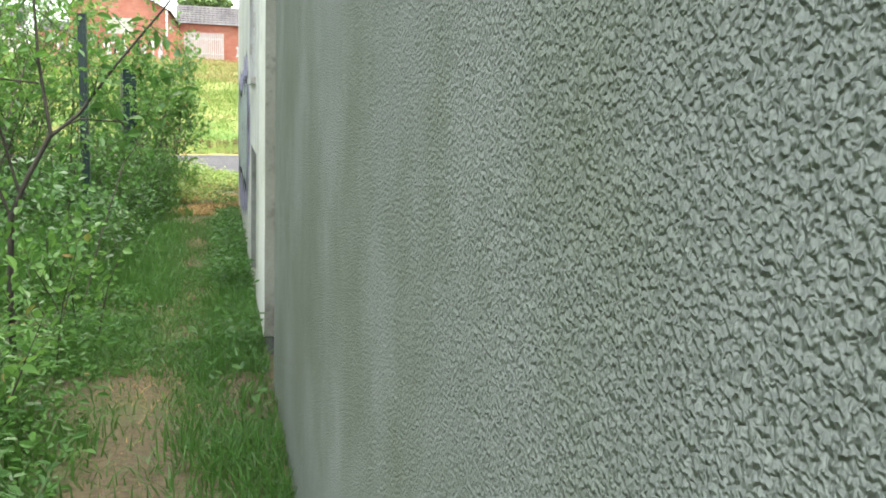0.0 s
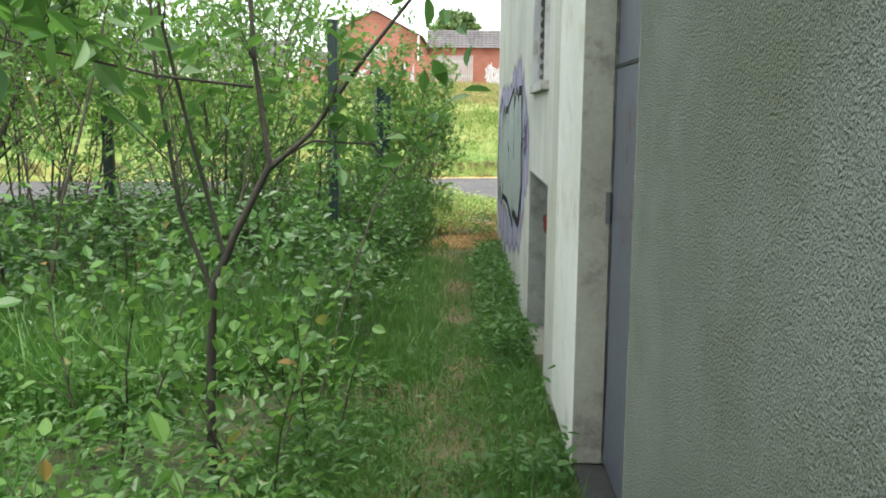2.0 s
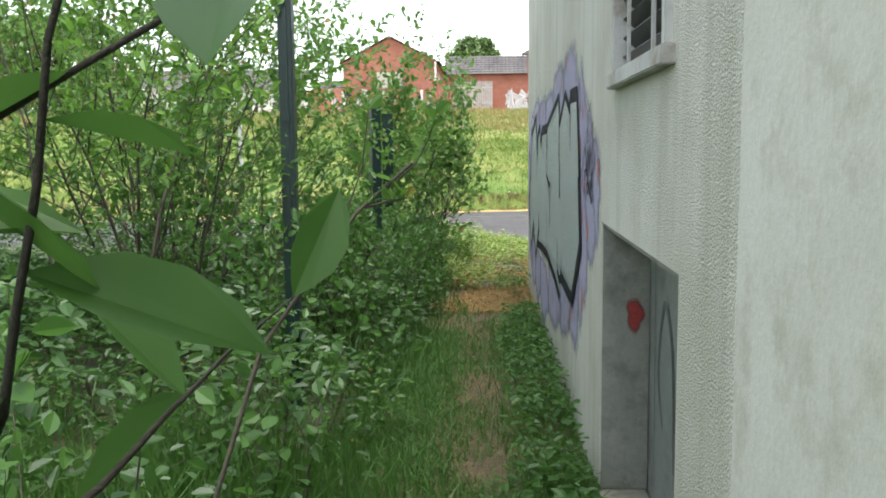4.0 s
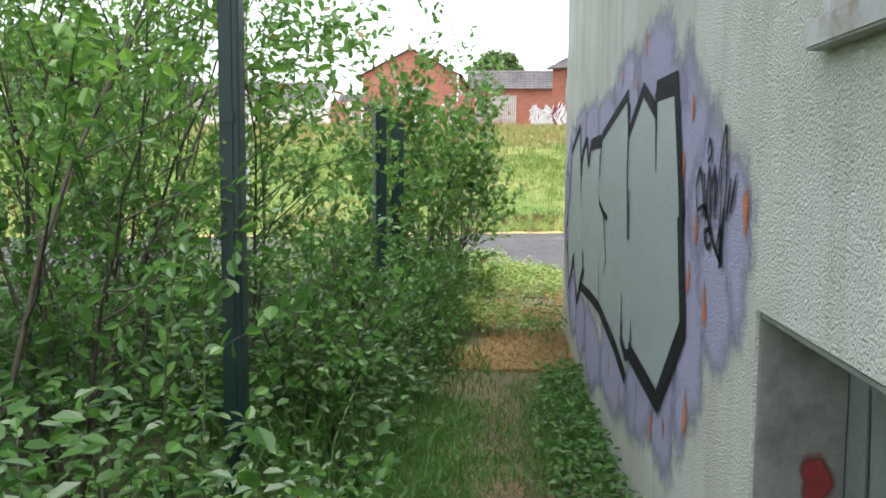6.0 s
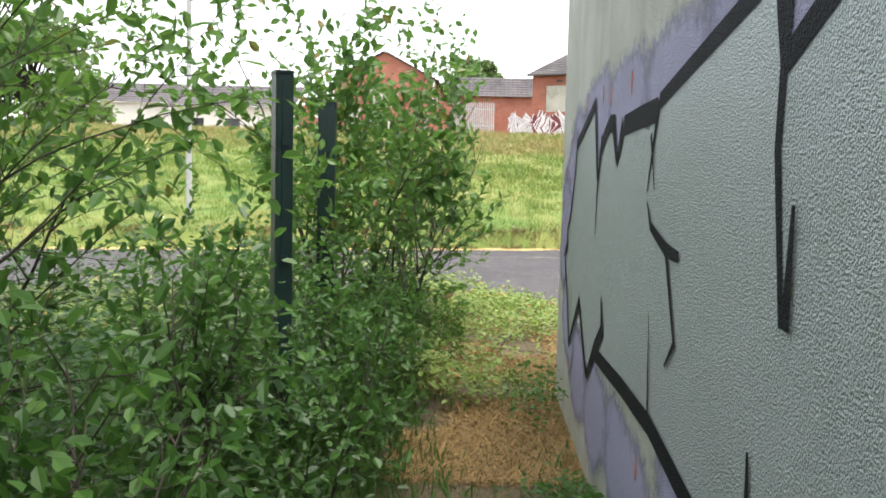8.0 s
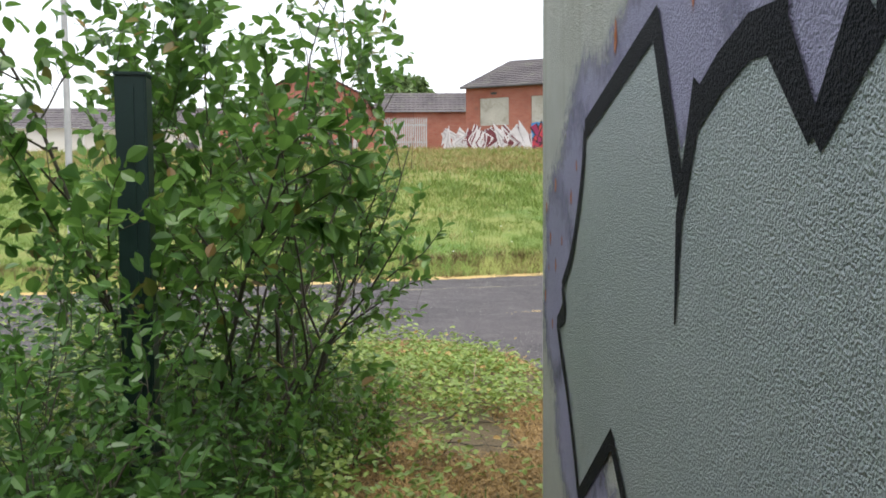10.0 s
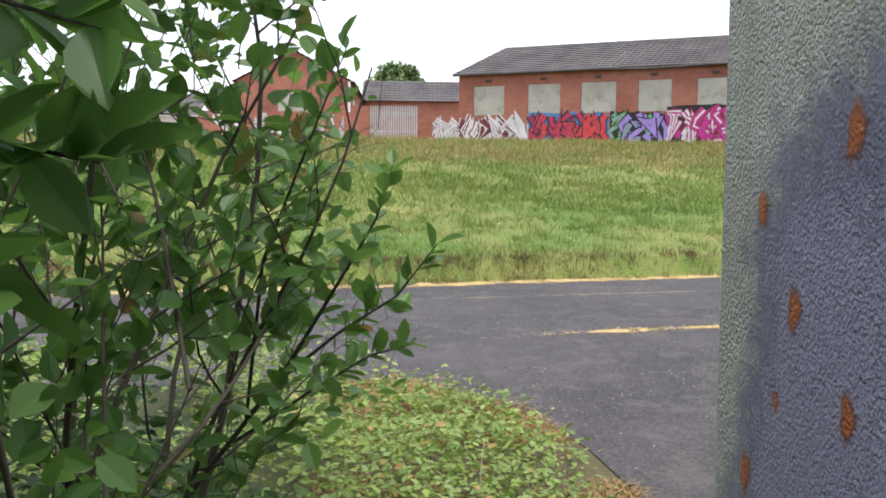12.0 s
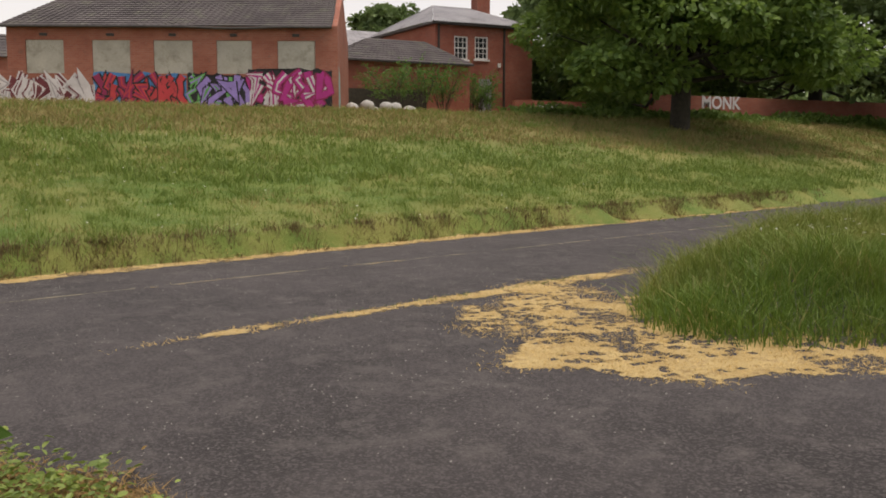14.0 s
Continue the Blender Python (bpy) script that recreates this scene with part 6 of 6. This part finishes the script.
def tufts(name, label, mat, n, x0, x1, y0, y1, keep, spread, count, tall, width, rng):
    """Grass that grows in clumps."""
    C = scatter(rng, n, x0, x1, y0, y1, keep)
    big = rng.uniform(0.5, 1.4, len(C))
    P = np.repeat(C, count, 0)
    s = np.repeat(big, count)
    P[:, :2] += rng.normal(0, spread, (len(P), 2)) * s[:, None]
    P[:, 2] = ground_z(P[:, 0], P[:, 1]) - 0.01
    V, F = blades(P, tall * s * rng.uniform(0.4, 1.2, len(P)), width, rng, 0.9)
    return tagged(raw(name, V, F, mat), label, "grass", kind="stuff")


on_field = lambda x, y: step(0.15, 0.6, y - verge(x))
tufts("meadow_tufts", "green clumps of meadow grass", M_tuft, 3200, -14, 27, 23, 38, on_field, 0.1, 34, 0.17, 0.005, W)
tufts("far_tufts", "green and brown clumps of meadow grass up the slope", M_tuft, 4600, -28, 55, 33, 51, on_field, 0.24, 24, 0.2, 0.014, W)
tufts("dry_tufts", "yellowed tussocks scattered over the meadow", M_dead, 1500, -14, 30, 24, 42, lambda x, y: on_field(x, y) * step(0.0, 0.5, lump(x, y, 0.9)), 0.16, 30, 0.12, 0.006, W)
tufts("dead_tufts", "dry brown tussocks near the crest", M_dead, 3200, -28, 45, 41, 52, on_field, 0.25, 24, 0.22, 0.015, W)
tufts("bank_tufts", "dead grass hanging over the eroded verge", M_bank, 40000, -14, 24, 22, 34, lambda x, y: step(0.3, 0.05, np.abs(y - verge(x) - 0.24)) * (0.25 + 0.75 * step(-0.5, 0.3, lump(x, y, 2.6))), 0.06, 20, 0.12, 0.005, W)
P = scatter(W, 70000, -30, 60, 30, 52, lambda x, y: 0.3 + 0.7 * step(-0.2, 0.6, lump(x, y, 1.3)))
V, F = blades(P, W.uniform(0.05, 0.15, len(P)) * (0.7 + 0.9 * step(44, 49, P[:, 1])), 0.014, W, 1.3)
tagged(raw("field_grass", V, F, M_field), "rough meadow grass up to the crest", "grass", kind="stuff")
# dry strip along the verge, the lane's middle seam and the straw patch by the mound


def straw_keep(x, y):
    a = step(0.34, 0.1, np.abs(y - verge(x) + 0.1 + 0.08 * lump(x, y, 5)))
    seam = 21.88 + 0.27 * x
    b = step(0.14, 0.02, np.abs(y - seam) - 0.09 * step(2.3, 5.8, x) + 0.07 * lump(x, y, 6)) * step(0.5, 1.5, x) * step(8, 6.6, x)
    c = step(1.15, 0.75, np.sqrt(((x - 4.75 - 0.4 * (y - 21.2)) / 1.3) ** 2 + ((y - 21.2) / 2.1) ** 2) + 0.3 * lump(x, y, 4.3)) * (0.7 + 0.3 * step(-0.3, 0.2, lump(x, y, 14)))
    c = c + step(1.1, 0.7, np.sqrt(((x - 5.3) / 1.2) ** 2 + ((y - 19.3 + 0.25 * (x - 5.3)) / 0.75) ** 2) + 0.3 * lump(x, y, 4.3))
    mid = 24.9 + 0.262 * x
    d = 0.35 * step(0.06, 0.015, np.abs(y - mid)) * step(-0.1, 0.4, lump(x, y * 0, 2.3))
    return np.clip(a + b + c + d, 0, 1)


P = scatter(W, 1200000, -10, 21, 18.0, 33.2, straw_keep)
V, F = blades(P, W.uniform(0.01, 0.04, len(P)), 0.006, W, 1.6)
tagged(raw("dry_grass", V, F, M_straw), "scorched straw-yellow grass and moss on the asphalt", "dry grass", kind="stuff")
cell = 0.032
mx, my = np.meshgrid(np.arange(-9, 20, cell), np.arange(18.2, 33, cell), indexing="ij")
dense = straw_keep(mx, my) * (0.85 + 0.35 * lump(mx, my, 9.0) + 0.5 * lump(mx, my, 60.0))
hit = dense > 0.5
mz = ground_z(mx, my) + 0.0095 + 0.006 * np.clip(dense - 0.45, 0, 1)
MV = np.stack((mx + 0.3 * cell * lump(mx, my, 60.0), my + 0.3 * cell * lump(my, mx, 55.0), mz), -1).reshape(-1, 3)
full = hit[:-1, :-1] & hit[1:, :-1] & hit[1:, 1:] & hit[:-1, 1:]
ai, aj = np.nonzero(full)
k0, ny = ai * mx.shape[1] + aj, mx.shape[1]
tagged(raw("straw_moss", MV, np.stack((k0, k0 + ny, k0 + ny + 1, k0 + 1), 1), M_moss, None, True), "mats of scorched straw-coloured moss on the asphalt", "moss", kind="stuff")
P = scatter(W, 170000, -0.95, 1.4, 12.5, 20, lambda x, y: step(0.0, 0.4, near_edge(x) + 0.35 - y) * step(-0.35, 0.3, lump(x, y, 3.7) + 0.1))
V, F = blades(P, W.uniform(0.01, 0.045, len(P)), 0.005, W, 2.2)
tagged(raw("straw_litter", V, F, M_litter), "dry straw litter at the mouth of the path", "dry grass", kind="stuff")
P = scatter(W, 140000, 4.5, 15, 18.5, 26, lambda x, y: step(1.02, 0.9, np.sqrt(((x - 9.5) / 4.75) ** 2 + ((y - 21.7 - 0.27 * (x - 9.5)) / 2.16) ** 2)))
V, F = blades(P, W.uniform(0.08, 0.32, len(P)) * (1 + 0.5 * lump(P[:, 0], P[:, 1], 4.0)), 0.005, W, 0.8)
tagged(raw("mound_grass", V, F, M_field), "long grass on the low mound beside the lane", "grass", kind="stuff")
P = scatter(W, 9000, 1.5, 6.8, 22.3, 24.4, lambda x, y: step(0.1, 0.02, np.abs(y - 21.95 - 0.27 * x)) * step(0.0, 0.5, lump(x, y, 5.1) + 0.2))
V, F = blades(P, W.uniform(0.02, 0.07, len(P)), 0.004, W, 1.0)
tagged(raw("seam_grass", V, F, M_grass), "green tufts along the crack in the asphalt", "grass", kind="stuff")

# small white flowers in the meadow and on the mound
P = np.concatenate((scatter(W, 320, -10, 24, 23, 42, on_field), scatter(W, 60, 7, 13, 20.8, 23.2, lambda x, y: 1 + 0 * x)))
P[:, 2] += np.where((P[:, 0] > 6.9) & (P[:, 1] < 23.3), 0.2, 0.1)
V, F = leaves(np.repeat(P, 3, 0), W.normal(0, 1, (3 * len(P), 3)) * np.array((1, 1, 0.3)), 0.025, 0.8, W)
tagged(raw("meadow_flowers", V, F, M_flower), "scattered small white flowers in the grass", "flowers", kind="stuff")
# dim undergrowth in front of the boundary wall
P = scatter(W, 14000, 22, 62, 49.5, 51.8, lambda x, y: step(20, 26, x))
P[:, 2] += (0.3 + 0.2 * lump(P[:, 0], P[:, 1], 1.2)) * W.uniform(0, 1.2, len(P))
V, F = leaves(P, W.normal(0, 1, (len(P), 3)), 0.28 * W.uniform(0.5, 1.2, len(P)), 0.7, W)
tagged(raw("hedge_growth", V, F, M_tree), "dark undergrowth along the boundary wall", "undergrowth", kind="stuff")
# worn middle line of the lane
M_line = surface("worn lane marking", (0.2, 0.18, 0.13), (0.32, 0.28, 0.19), 8.0, 60, 0.9, 0.003, stain=((0.07, 0.06, 0.06), 14.0))
for i in range(11):
    x0 = -6.0 + i * 2.6
    x1 = x0 + 2.15
    xs = np.linspace(x0, x1, 14)
    mid = 24.9 + 0.262 * xs
    V = [(x, y + s * (0.02 + 0.022 * float(lump(x, y, 20.0))), float(ground_z(x, y)) + 0.0125) for s in (-1, 1) for x, y in zip(xs, mid)]
    F = [(k, k + 1, k + 15, k + 14) for k in range(13)]
    tagged(raw("road_marking", V, F, M_line), "worn pale dash along the middle of the lane", "road marking", kind="structure")

# loose chippings on the asphalt
P = scatter(W, 7000, -2, 12, 15.5, 29, lambda x, y: step(0.0, 0.2, y - near_edge(x)) * step(0.0, 0.1, verge(x) - y) * (0.3 + 0.7 * step(-0.2, 0.5, lump(x, y, 2.0))))
P[:, 2] += 0.018
s = W.uniform(0.003, 0.009, len(P))[:, None, None]
corner = np.array(((1, 0.2, 0), (-0.6, 0.9, 0), (-0.5, -0.9, 0.1), (0.1, 0, 1.0)))
V = P[:, None] + s * corner[None] * W.uniform(0.6, 1.3, (len(P), 4, 1))
F = np.array(((0, 1, 3), (1, 2, 3), (2, 0, 3)))[None] + 4 * np.arange(len(P))[:, None, None]
tagged(raw("chippings", V.reshape(-1, 3), F.reshape(-1, 3), M_chip), "loose pale stone chippings on the asphalt", "chippings", kind="stuff")
